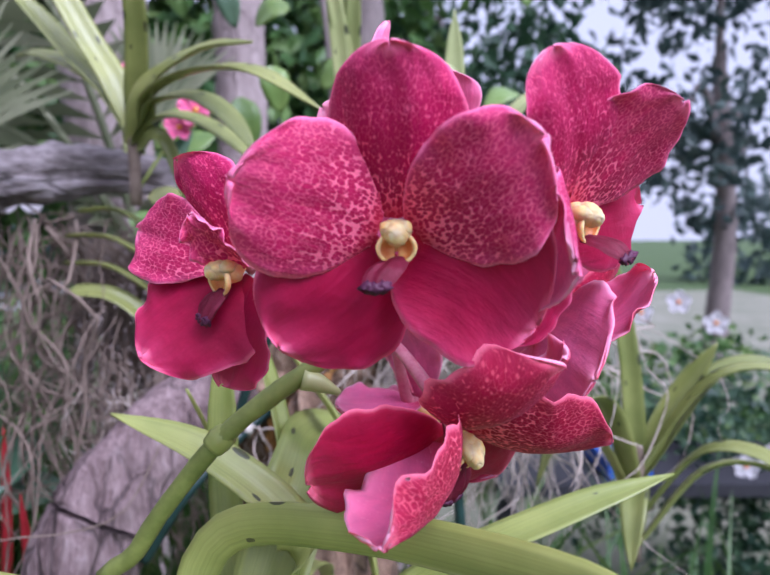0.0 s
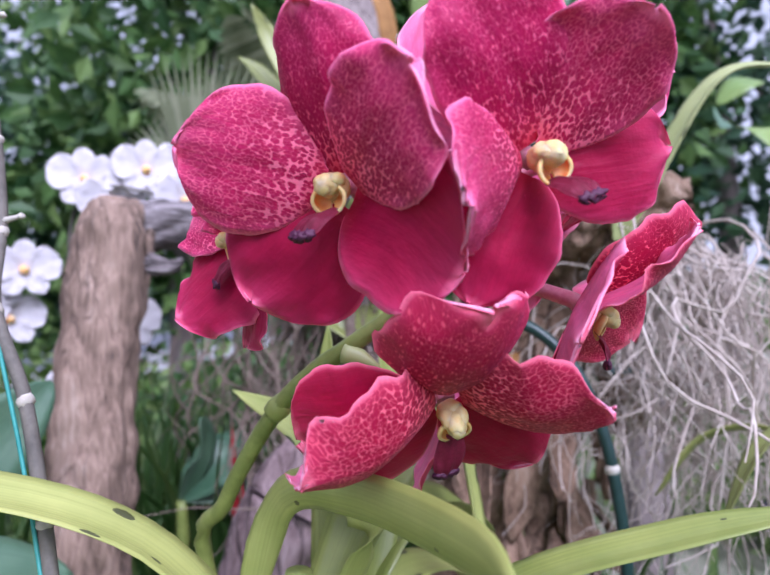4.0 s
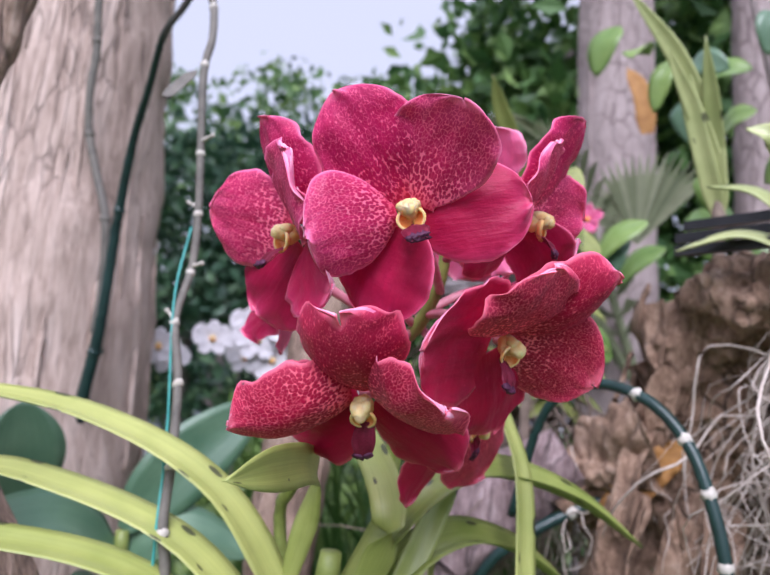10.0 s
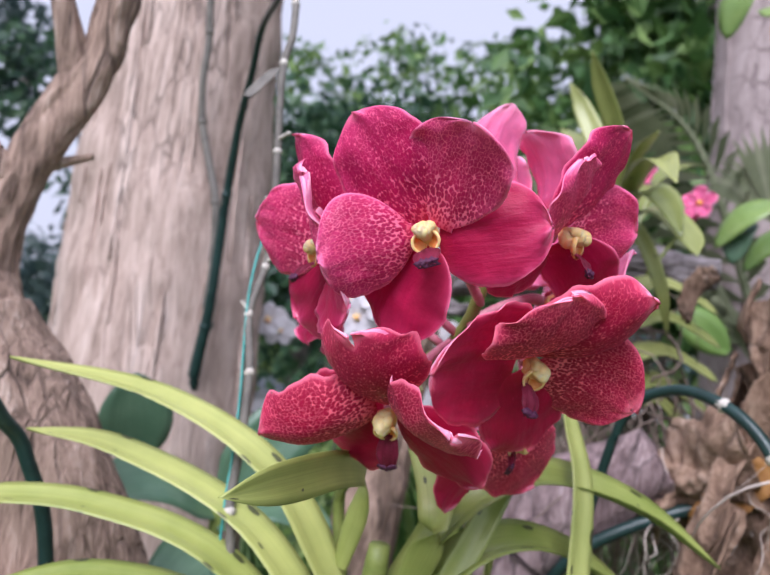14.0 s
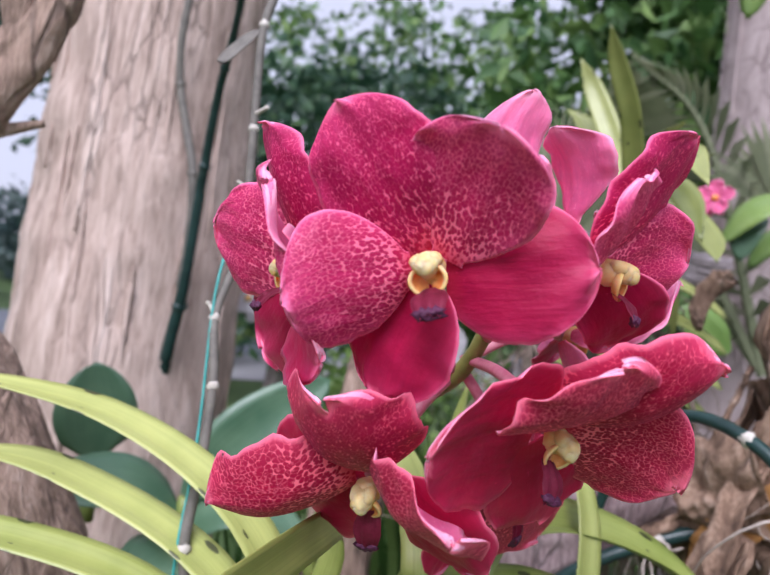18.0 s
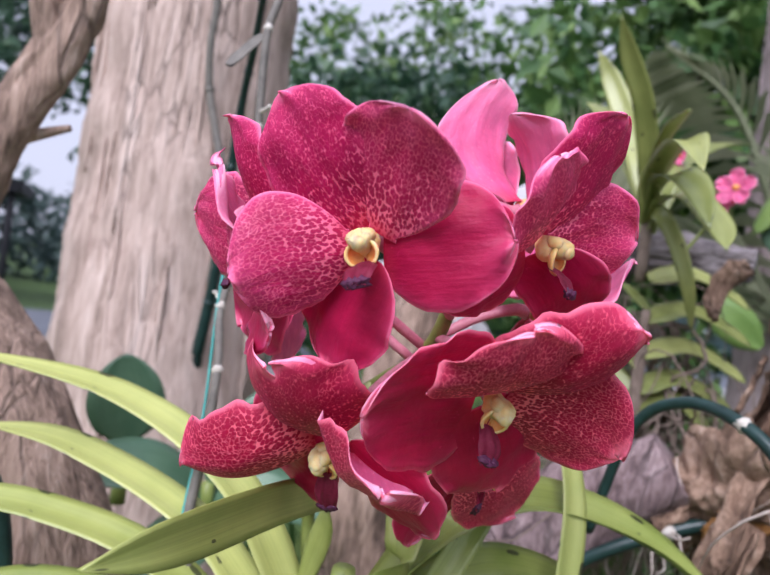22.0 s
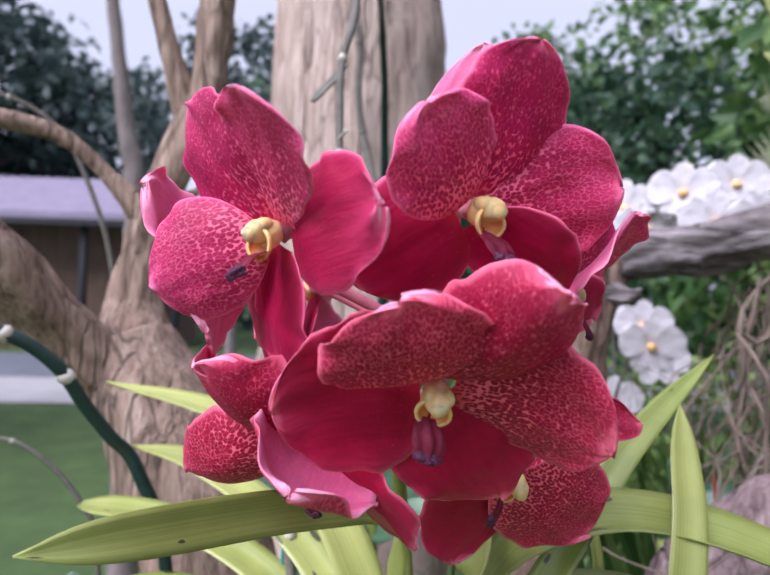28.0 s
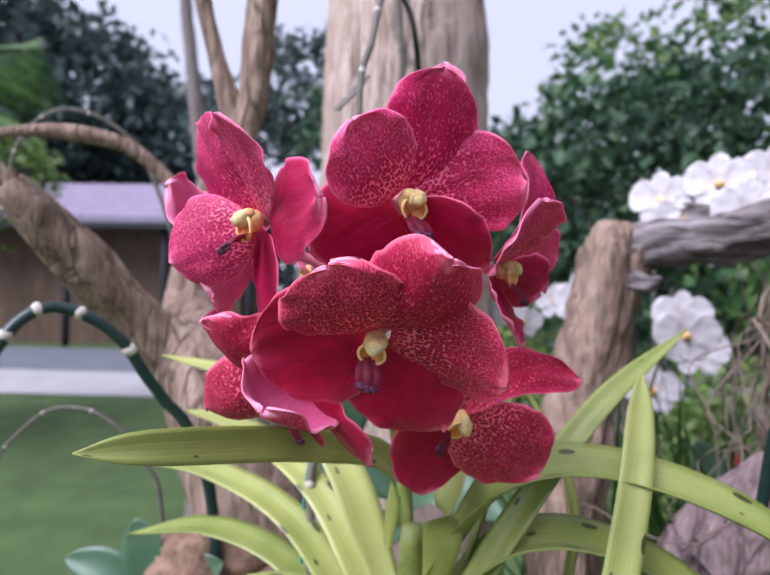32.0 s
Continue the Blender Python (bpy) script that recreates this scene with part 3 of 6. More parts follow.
# ---- ground, road, far woods ----
def sheet(name, mat, x0, x1, y0, y1, z, nx, ny, amp=0.0, kind="structure", label="", category="ground"):
    bm = bmesh.new()
    g = [[bm.verts.new((x0 + (x1 - x0) * i / nx, y0 + (y1 - y0) * j / ny, 0)) for j in range(ny + 1)] for i in range(nx + 1)]
    for row in g:
        for v in row:
            v.co.z = z + amp * noise.noise(v.co * 0.7)
    for i in range(nx):
        for j in range(ny):
            bm.faces.new((g[i][j], g[i + 1][j], g[i + 1][j + 1], g[i][j + 1]))
    ob = part(name, bm, mat, None)
    return tagged(ob, label, category, "", kind)


sheet("ground", M_LAWN, -400, 400, -400, 400, 0.0, 40, 40, 0.0, "structure", "wide mown green lawn of the garden", "lawn")
sheet("road", M_ROAD, -9.7, -7.4, -60, 60, 0.02, 2, 30, 0.0, "structure", "pale concrete road edge beyond the lawn", "road")
M_DIRT = surface("pale_packed_dirt", [(0.3, (0.13, 0.15, 0.09)), (0.55, (0.23, 0.23, 0.17)), (0.8, (0.34, 0.33, 0.28))], (1, 1, 1), 1.6, 0.95, 0.6, 0.01, 24)
sheet("path", M_DIRT, -0.7, 9.0, 2.4, 16.0, 0.012, 6, 10, 0.0, "structure", "pale packed-dirt path behind the orchids", "path")
sheet("road_surface", M_ASPHALT, -13.6, -9.7, -60, 60, 0.024, 2, 30, 0.0, "structure", "grey asphalt road in front of the hut", "road")


# ---- the flowering vanda ----
def tepal(base, tip, face, width, skin, parent, name, label="", bend=0.0, cup=0.1, twist=0.0, sweep=0.0, ruffle=0.0012, blunt=2.6, claw=0.58, seed=0, nick=0.0, nu=30, nv=20):
    """One petal or sepal: from base to tip, facing face; bend arches it, cup lifts its sides, sweep curves its midline sideways."""
    base, tip, face = Vector(base), Vector(tip), Vector(face).normalized()
    axis = tip - base
    length = axis.length
    axis.normalize()
    nn = (face - axis * face.dot(axis)).normalized()
    nn = Matrix.Rotation(radians(twist), 3, axis) @ nn
    side = axis.cross(nn)
    thick = 0.0007
    bm = bmesh.new()
    size, shape = bm.loops.layers.uv.new("size"), bm.loops.layers.uv.new("shape")
    peak = (claw / (claw + blunt * 0.44)) ** (1 / blunt)
    top_w = max(1e-6, peak ** claw * (1 - peak ** blunt) ** 0.44)
    rows, coords = ([], []), {}
    for i in range(nu + 1):
        t = i / nu
        u = 0.02 + 0.98 * (1 - math.cos(math.pi * t)) / 2
        w = u ** claw * max(0.0, 1 - u ** blunt) ** 0.44 / top_w if u < 1 else 0.0
        w = max(w, 0.24) if u < 0.5 else (max(w, 0.06) if i < nu else 0.03)
        front, back = [], []
        for j in range(nv + 1):
            v = 2 * j / nv - 1
            r = abs(v)
            wob = ruffle * (r ** 3) * u * (math.sin(u * 17 + seed * 1.7 + v) + 0.6 * math.sin(u * 31 + seed + v * 2))
            wob += (0.0022 * noise.noise(Vector((u * 2.6 + seed * 3.3, v * 1.9, seed))) + 0.0007 * noise.noise(Vector((u * 6 + seed, v * 8, seed)))) * u
            wob -= 0.0005 * math.exp(-(v / 0.10) ** 2) * math.sin(math.pi * min(1.0, u * 1.1))
            edge = 1 + r ** 4 * (0.03 * noise.noise(Vector((u * 5 + seed, v * 2, 7.7))) + 0.03 * noise.noise(Vector((u * 15 + seed, v * 3, 2.7))))
            h = bend * length * math.sin(math.pi * u) + cup * width * w * v * v + wob
            along = length * u * (1 - 0.06 * r ** 3 * w + u ** 4 * (0.03 * noise.noise(Vector((v * 1.7 + seed * 2.1, seed, 4.4))) + 0.03 * noise.noise(Vector((v * 6 + seed, seed, 9.1)))))
            if nick:
                along -= nick * length * 0.16 * math.exp(-(v / 0.22) ** 2) * u ** 6
            q = base + axis * along + side * (width / 2 * w * v * edge * (1 - 0.35 * min(1.0, abs(cup)) * r) + sweep * length * math.sin(math.pi * u)) + nn * h
            a, b = bm.verts.new(q), bm.verts.new(q - nn * thick * (0.35 if j in (0, nv) or i == nu else 1.0))
            coords[a] = coords[b] = (length * u, width / 2 * w * v + seed * 0.1, u, v)
            front.append(a)
            back.append(b)
        rows[0].append(front)
        rows[1].append(back)
    f, b = rows
    for i in range(nu):
        for j in range(nv):
            bm.faces.new((f[i][j], f[i + 1][j], f[i + 1][j + 1], f[i][j + 1]))
            bm.faces.new((b[i][j + 1], b[i + 1][j + 1], b[i + 1][j], b[i][j])).material_index = 1
        for j in (0, nv):
            q = (f[i][j], b[i][j], b[i + 1][j], f[i + 1][j])
            bm.faces.new(q if j == 0 else q[::-1])
    for j in range(nv):
        bm.faces.new((f[nu][j], f[nu][j + 1], b[nu][j + 1], b[nu][j]))
    for fc in bm.faces:
        for lp in fc.loops:
            c = coords[lp.vert]
            lp[size].uv, lp[shape].uv = c[:2], c[2:]
    bmesh.ops.recalc_face_normals(bm, faces=bm.faces)
    return part(name, bm, (skin, M_BACK), parent, label)


def lump(bm, center, r, frame3, jitter=0.0, seg=12):
    """An ellipsoid with radii r along the columns of frame3."""
    made = bmesh.ops.create_uvsphere(bm, u_segments=seg, v_segments=seg // 2 + 2, radius=1.0)["verts"]
    m = Matrix.Translation(center) @ frame3.to_4x4() @ Matrix.Diagonal((*r, 1))
    for v in made:
        k = 1 + jitter * noise.noise(v.co * 1.9 + Vector(center) * 60)
        v.co = m @ (v.co * k)
    return made


def flower(plant, lip, face, up, node, dorsal, right, left, low_right, low_left, tongue=(0, -13.5, 11), size=1.0, deep=False):
    """A vanda flower. lip: the column's place; face: where it looks; up: its dorsal side. Each tepal: (x, y, z) of its tip from the
    lip in millimetres, its width in millimetres, and its shape; tongue: the tip of the lip in the flower's own axes."""
    lip, z = Vector(lip), Vector(face).normalized()
    x = Vector(up).cross(z).normalized()
    y = z.cross(x)
    fr = Matrix((x, y, z)).transposed()
    heart = lip - z * 0.006

    def at(a, b, c):
        return lip + fr @ (Vector((a, b, c)) * 0.001 * size)

    bm = bmesh.new()
    tube(bm, [node, Vector(node).lerp(heart, 0.45) + Vector((0, 0, 0.004)), heart - z * 0.006, heart], [0.0021, 0.0022, 0.0026, 0.0030], 10, 14, lobes=0.12)
    body = part("flower", bm, M_PEDICEL, plant, "open crimson orchid flower with speckled petals, shade painted into their colour" if deep else "open magenta-red orchid flower with speckled petals", origin=heart)
    # deep: blooms that face down take the skins with shade in their colour
    m_dorsal, m_petal, m_sepal = (M_SHADEDORSAL, M_SHADEPETAL, M_SHADESEPAL) if deep else (M_DORSAL, M_PETAL, M_SEPAL)
    kinds = (("dorsal_sepal", m_dorsal, dorsal, (0, 3, -5.5)), ("petal", m_petal, right, (4, 0.5, -4)), ("petal", m_petal, left, (-4, 0.5, -4)),
             ("lateral_sepal", m_sepal, low_right, (2.5, -2.5, -6.5)), ("lateral_sepal", m_sepal, low_left, (-2.5, -2.5, -6.5)))
    for k, (name, skin, (tip, width, shape), root) in enumerate(kinds):
        tepal(at(*root), lip + Vector(tip) * 0.001 * size, z, width * 0.001 * size, skin, body, name, seed=k + round(lip.x * 1000) % 17 + round(lip.z * 1000) % 7, **shape)
    def near(a, b, c):
        return at(a * 0.98, b * 0.98, c * 0.98)

    bm = bmesh.new()
    lump(bm, near(0, 1.3, 2.6), (0.0035 * size, 0.0033 * size, 0.0046 * size), fr, 0.22, 20)
    for s in (-1, 1):
        lump(bm, near(s * 2.0, 2.2, 1.6), (0.0024 * size, 0.0023 * size, 0.0034 * size), fr, 0.2, 14)
    lump(bm, near(0, 0.8, 5.6), (0.0024 * size, 0.0022 * size, 0.0020 * size), fr, 0.12, 16)
    lump(bm, near(0, 0.2, -1.2), (0.0042 * size, 0.0042 * size, 0.0040 * size), fr, 0.2, 16)
    part("column", bm, M_COLUMN, body, "cream-yellow column")
    # two side lobes that meet below as an open cup, cream outside and orange within
    for s in (-1, 1):
        bm = bmesh.new()
        walls = []
        for shell in (1.0, 0.78):
            grid = []
            for i in range(9):
                rise = radians(12 + 98 * i / 8)
                row = []
                for k in range(13):
                    az = radians(-86 + 150 * k / 12)
                    flare = 1 + 0.10 * math.sin(az * 2.2 + 0.6) + 0.14 * (i / 8) ** 2
                    rad = math.sin(rise) * shell * flare
                    px, py = s * (0.35 + 4.4 * rad * math.cos(az)), 4.1 * rad * math.sin(az)
                    pz = -2.7 * math.cos(rise) * shell - 1.3 * (i / 8) ** 2 * max(0.0, math.sin(az)) ** 2
                    row.append(bm.verts.new(near(px, -2.9 + py - 0.25 * pz, 3.4 + pz)))
                grid.append(row)
            walls.append(grid)
        g0, g1 = walls
        for i in range(8):
            for k in range(12):
                bm.faces.new((g0[i][k], g0[i + 1][k], g0[i + 1][k + 1], g0[i][k + 1]))
                bm.faces.new((g1[i][k + 1], g1[i + 1][k + 1], g1[i + 1][k], g1[i][k])).material_index = 1
            for k in (0, 12):
                bm.faces.new((g0[i][k], g1[i][k], g1[i + 1][k], g0[i + 1][k]))
        for k in range(12):
            bm.faces.new((g0[8][k], g1[8][k], g1[8][k + 1], g0[8][k + 1]))
            bm.faces.new((g0[0][k], g1[0][k], g1[0][k + 1], g0[0][k + 1]))
        bmesh.ops.recalc_face_normals(bm, faces=bm.faces)
        part("lip_lobe", bm, (M_COLUMN, M_LOBE), body, "cream side lobe of the lip, orange within")
    # the tongue: one fan with five low ridges, narrowed and folded at its dark end
    bm = bmesh.new()
    grid, root, end = [], Vector((0, -5.0, 2.6)), Vector(tongue)
    run = end - root
    over = Vector((1, 0, 0)).cross(run).normalized() * -1
    if over.z < 0:
        over = -over
    for i in range(15):
        u = i / 14
        w = 1.3 * (1.9 + 2.0 * math.sin(math.pi * min(1.0, u * 0.8 + 0.08))) * (1 - 0.22 * u ** 4)
        row = []
        for k in range(21):
            v = k / 10 - 1
            up2 = 0.36 * math.cos(v * math.pi * 2.5) * min(1.0, 3 * u) + 1.5 * (1 - v * v) + 0.5 * noise.noise(Vector((u * 4, v * 3, lip.x * 90)))
            wave = 1.2 * noise.noise(Vector((v * 2.5, lip.z * 70, 3.0))) * u ** 5
            p = root + run * (u * (1 + wave / run.length)) + Vector((w * v, 0, 0)) + over * (up2 * 0.8 + 1.6 * math.sin(math.pi * u) - 0.9)
            row.append(bm.verts.new(at(*p)))
        grid.append(row)
    for i in range(14):
        for k in range(20):
            bm.faces.new((grid[i][k], grid[i][k + 1], grid[i + 1][k + 1], grid[i + 1][k]))
    bmesh.ops.solidify(bm, geom=bm.faces[:], thickness=0.0009 * size)
    bmesh.ops.recalc_face_normals(bm, faces=bm.faces)
    part("lip_tongue", bm, M_TONGUE, body, "ridged maroon lip")
    bm = bmesh.new()
    for s in (-1, 0, 1):
        lump(bm, at(*(end + Vector((s * 1.9, 0, 0)) - run.normalized() * (0.9 + 0.5 * abs(s)) + over * 0.1)), (0.0021 * size, 0.0014 * size, 0.0010 * size), fr, 0.9, 14)
    part("lip_tip", bm, M_TIP, body, "dark purple notched lip tip")
    return body


PLANT = thing("vanda_orchid", (-0.07, 0.25, 1.03), "flowering vanda orchid with a cluster of magenta-red blooms above strap leaves", "orchid")
bm = bmesh.new()
tube(bm, [(-0.085, 0.262, 0.93), (-0.075, 0.255, 1.06), (-0.068, 0.25, 1.15), (-0.062, 0.25, 1.215)], [0.011, 0.011, 0.010, 0.006], 12, 20, 0.0008, 60)
part("stem", bm, M_STEM, PLANT, "thick green stem wrapped in leaf bases")
bm = bmesh.new()
tube(bm, [(-0.08, 0.25, 1.12), (-0.111, 0.246, 1.217), (-0.095, 0.242, 1.243), (-0.08, 0.239, 1.265), (-0.059, 0.235, 1.29), (-0.039, 0.235, 1.307), (-0.021, 0.239, 1.319), (0.001, 0.246, 1.336), (0.02, 0.243, 1.362), (0.022, 0.24, 1.39)],
     [0.0040, 0.0039, 0.0037, 0.0037, 0.0038, 0.0035, 0.0030, 0.0020], 12, 40, 0.0003, 120)
spike = part("flower_spike", bm, M_STEM, PLANT, "arching green flower stem")
bm = bmesh.new()
tube(bm, [(-0.0621, 0.2349, 1.2871), (-0.0593, 0.2355, 1.2899), (-0.0562, 0.2361, 1.2927)], [0.0045, 0.0052, 0.0046], 12, 6)
part("stem_node", bm, M_STRAP, spike, "yellowish node with a dry sheath")
bm = bmesh.new()
tube(bm, [(-0.0275, 0.2356, 1.3132), (-0.021, 0.2364, 1.3112), (-0.0137, 0.2373, 1.3073)], [0.0044, 0.0036, 0.0012], 10, 6)
part("bract", bm, M_PALELEAF, spike, "pale yellow-green bract")

# tips of the tepals in millimetres from the lip, along the garden's own axes
flower(PLANT, (0.007, 0.169, 1.366), (0, -0.97, -0.2), (-0.02, 0, 1), (0, 0.246, 1.336),
       ((-1.7, -16.3, 44.5), 42.1, {"twist": -8.3, "bend": 0.057, "cup": -0.261, "blunt": 1.2, "claw": 0.4, "sweep": 0.008, "nick": 0.25}),
       ((32.7, -22.1, 21.8), 37.9, {"twist": -5.3, "bend": 0.101, "cup": 0.002, "blunt": 1.83, "claw": 0.59, "sweep": 0.063, "ruffle": 0.002}),
       ((-38.4, -17.6, 13.2), 43.4, {"twist": 5, "bend": 0.032, "cup": -0.077, "blunt": 0.8, "claw": 0.68, "sweep": 0.014}),
       ((36.4, -1.5, -23.9), 49.6, {"twist": 5.3, "bend": 0.099, "cup": 0.122, "blunt": 1.56, "claw": 0.44, "sweep": -0.136}),
       ((-32.3, 5.2, -30.3), 47.3, {"twist": -8.7, "bend": 0.07, "cup": -0.064, "blunt": 1.22, "claw": 0.47, "sweep": -0.047}), tongue=(-6.2, -11.5, 11.7))
flower(PLANT, (0.06, 0.187, 1.371), (0.72, -0.66, -0.2), (-0.2, -0.22, 1), (0.018, 0.244, 1.352),
       ((-14.7, -26.5, 40.2), 39.5, {"twist": -12.2, "bend": 0.101, "cup": -0.014, "blunt": 1.64, "claw": 0.44, "sweep": 0.027}),
       ((27.2, -3.4, 32.7), 39.4, {"twist": -5.9, "bend": -0.019, "cup": -0.014, "blunt": 0.8, "claw": 0.81, "sweep": -0.028}),
       ((-10.4, -34.6, -14.7), 39.4, {"twist": -6, "bend": 0.006, "cup": -0.165, "blunt": 0.83, "claw": 0.7, "sweep": 0.061}),
       ((29.5, 30.3, 5.2), 38.3, {"twist": -12.1, "bend": 0.09, "cup": -0.066, "blunt": 2.06, "claw": 0.33, "sweep": 0.011}),
       ((-21.6, 0.4, -37.4), 39.4, {"twist": 19.1, "bend": 0.043, "cup": -0.058, "blunt": 2.07, "claw": 0.38, "sweep": 0.014}), tongue=(1.4, -9.8, 16.3))
flower(PLANT, (0.029, 0.196, 1.3), (0.47, -0.51, -0.72), (0.34, -0.62, 0.71), (-0.004, 0.246, 1.334),
       ((21.9, -30, 33.2), 49.3, {"twist": 0, "bend": 0.127, "cup": -0.328, "blunt": 0.81, "claw": 0.47, "sweep": -0.032, "nick": 0.9, "ruffle": 0.0022}),
       ((45.1, 0.2, 2.6), 48.3, {"twist": -1.3, "bend": 0.108, "cup": -0.209, "blunt": 1.19, "claw": 0.41, "sweep": 0.032, "ruffle": 0.0025}),
       ((-26, -42.6, -11.1), 45.1, {"twist": -10, "bend": 0.128, "cup": -0.346, "blunt": 0.8, "claw": 0.44, "sweep": 0.007, "ruffle": 0.0025}),
       ((16.5, 36.6, -22.3), 38.7, {"twist": -2.7, "bend": 0.053, "cup": -0.128, "blunt": 2.26, "claw": 0.44, "sweep": -0.025}),
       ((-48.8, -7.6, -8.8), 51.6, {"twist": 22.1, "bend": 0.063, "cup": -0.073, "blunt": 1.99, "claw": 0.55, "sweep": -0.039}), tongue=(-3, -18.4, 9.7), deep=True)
flower(PLANT, (0.067, 0.235, 1.327), (0.853, -0.057, -0.52), (0.5, 0.3, 0.8), (0.004, 0.247, 1.342),
       ((31.5, 25.4, 28), 46.9, {"twist": 12.3, "bend": 0.119, "cup": -0.309, "blunt": 1.61, "claw": 0.39, "sweep": 0.085, "ruffle": 0.0015, "nick": 0.5}),
       ((7.7, 45.8, -13), 44.4, {"twist": 8.1, "bend": -0.068, "cup": -0.099, "blunt": 1.01, "claw": 0.64, "sweep": -0.048, "nick": 0.25}),
       ((29.9, -13.1, 25.9), 47.8, {"twist": 3.6, "bend": 0.141, "cup": -0.064, "blunt": 0.82, "claw": 0.49, "sweep": -0.02, "ruffle": 0.002}),
       ((-28.8, 25.6, -36.4), 45.1, {"twist": -9.8, "bend": 0.069, "cup": -0.031, "blunt": 0.8, "claw": 0.3, "sweep": 0.025}),
       ((-0.2, -44, -4.2), 54.6, {"twist": 4.3, "bend": -0.019, "cup": 0.059, "blunt": 0.8, "claw": 0.3, "sweep": 0.035}), tongue=(2.2, -12.9, 11.6), deep=True)
flower(PLANT, (0.068, 0.247, 1.378), (0.85, 0.47, -0.22), (0.1, 0.15, 1), (0.022, 0.242, 1.366),
       ((13.8, 10.9, 42.5), 37.9, {"twist": -10.7, "bend": 0.006, "cup": -0.102, "blunt": 1.36, "claw": 0.45, "sweep": 0.06}),
       ((-5.7, 41.7, 9.3), 39.2, {"twist": 2.5, "bend": -0.064, "cup": -0.048, "blunt": 1.91, "claw": 0.78, "sweep": -0.021}),
       ((23.1, -19.2, 22.2), 36.5, {"twist": -3.7, "bend": 0.071, "cup": -0.057, "blunt": 1.64, "claw": 0.49, "sweep": -0.023}),
       ((-22, 27.8, -23.2), 30.1, {"twist": 46.9, "bend": 0.112, "cup": 0.026, "blunt": 0.8, "claw": 0.3, "sweep": -0.158}),
       ((-6, -35.4, -19.4), 41.5, {"twist": 5.6, "bend": 0.021, "cup": -0.128, "blunt": 0.8, "claw": 0.3, "sweep": 0.006}), tongue=(2.3, -11.7, 11.4))
flower(PLANT, (0.018, 0.272, 1.398), (-0.45, 0.8, 0.25), (0, -0.3, 1), (0.022, 0.24, 1.388),
       ((-12.9, -12.5, 53.2), 34.2, {"twist": 53.3, "bend": 0.104, "cup": 0.102, "blunt": 3.49, "claw": 0.65, "sweep": 0.24}),
       ((-40, -4, 22), 40, {"twist": 0, "bend": 0.05, "cup": 0.04, "blunt": 2.4, "claw": 0.58, "sweep": 0}),
       ((6.4, -15.6, 34.5), 38.3, {"twist": -31, "bend": 0.11, "cup": 0.158, "blunt": 3.56, "claw": 0.79, "sweep": -0.06}),
       ((-22, 2, -34), 38, {"twist": 0, "bend": 0, "cup": -0.05, "blunt": 2.6, "claw": 0.58, "sweep": 0}),
       ((18, 2, -34), 38, {"twist": 0, "bend": 0, "cup": -0.05, "blunt": 2.6, "claw": 0.58, "sweep": 0}))
flower(PLANT, (0.021, 0.269, 1.291), (0.7, 0.28, -0.62), (-0.15, 0.85, 0.45), (0, 0.247, 1.338),
       ((-20, 56, 17.2), 23.2, {"twist": -65.5, "bend": 0.047, "cup": 0.039, "blunt": 1.97, "claw": 0.45, "sweep": -0.167}),
       ((-29.9, 40.7, -29.3), 48.8, {"twist": -3.1, "bend": 0.032, "cup": -0.083, "blunt": 1.36, "claw": 0.5, "sweep": -0.012}),
       ((-10, 8, 36), 34, {"twist": 0, "bend": 0.05, "cup": 0, "blunt": 2.6, "claw": 0.58, "sweep": 0}),
       ((-29.3, -13.9, -40.6), 49.2, {"twist": 1.1, "bend": -0.025, "cup": -0.073, "blunt": 1, "claw": 0.34, "sweep": -0.047}),
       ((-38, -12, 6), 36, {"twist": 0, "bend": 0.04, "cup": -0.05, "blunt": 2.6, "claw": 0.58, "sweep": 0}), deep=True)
flower(PLANT, (0.018, 0.288, 1.356), (0.45, 0.88, -0.1), (0, 0, 1), (-0.004, 0.25, 1.34),
       ((-8.4, 11, 53.1), 31.5, {"twist": -12, "bend": 0.168, "cup": 0.093, "blunt": 3.12, "claw": 0.63, "sweep": 0.114}),
       ((-42.9, 31.9, 9.5), 38.6, {"twist": 11.7, "bend": 0.018, "cup": -0.043, "blunt": 2.17, "claw": 0.56, "sweep": -0.013}),
       ((37.2, 8.3, 24.8), 40.5, {"twist": -22.5, "bend": 0.058, "cup": 0.101, "blunt": 2.4, "claw": 0.54, "sweep": -0.035}),
       ((-26.7, 21.1, -8.8), 32.4, {"twist": 36.7, "bend": -0.003, "cup": -0.073, "blunt": 2.68, "claw": 0.59, "sweep": -0.031}),
       ((14, 5, -31), 34, {"twist": 0, "bend": 0, "cup": 0.05, "blunt": 2.6, "claw": 0.58, "sweep": 0}))
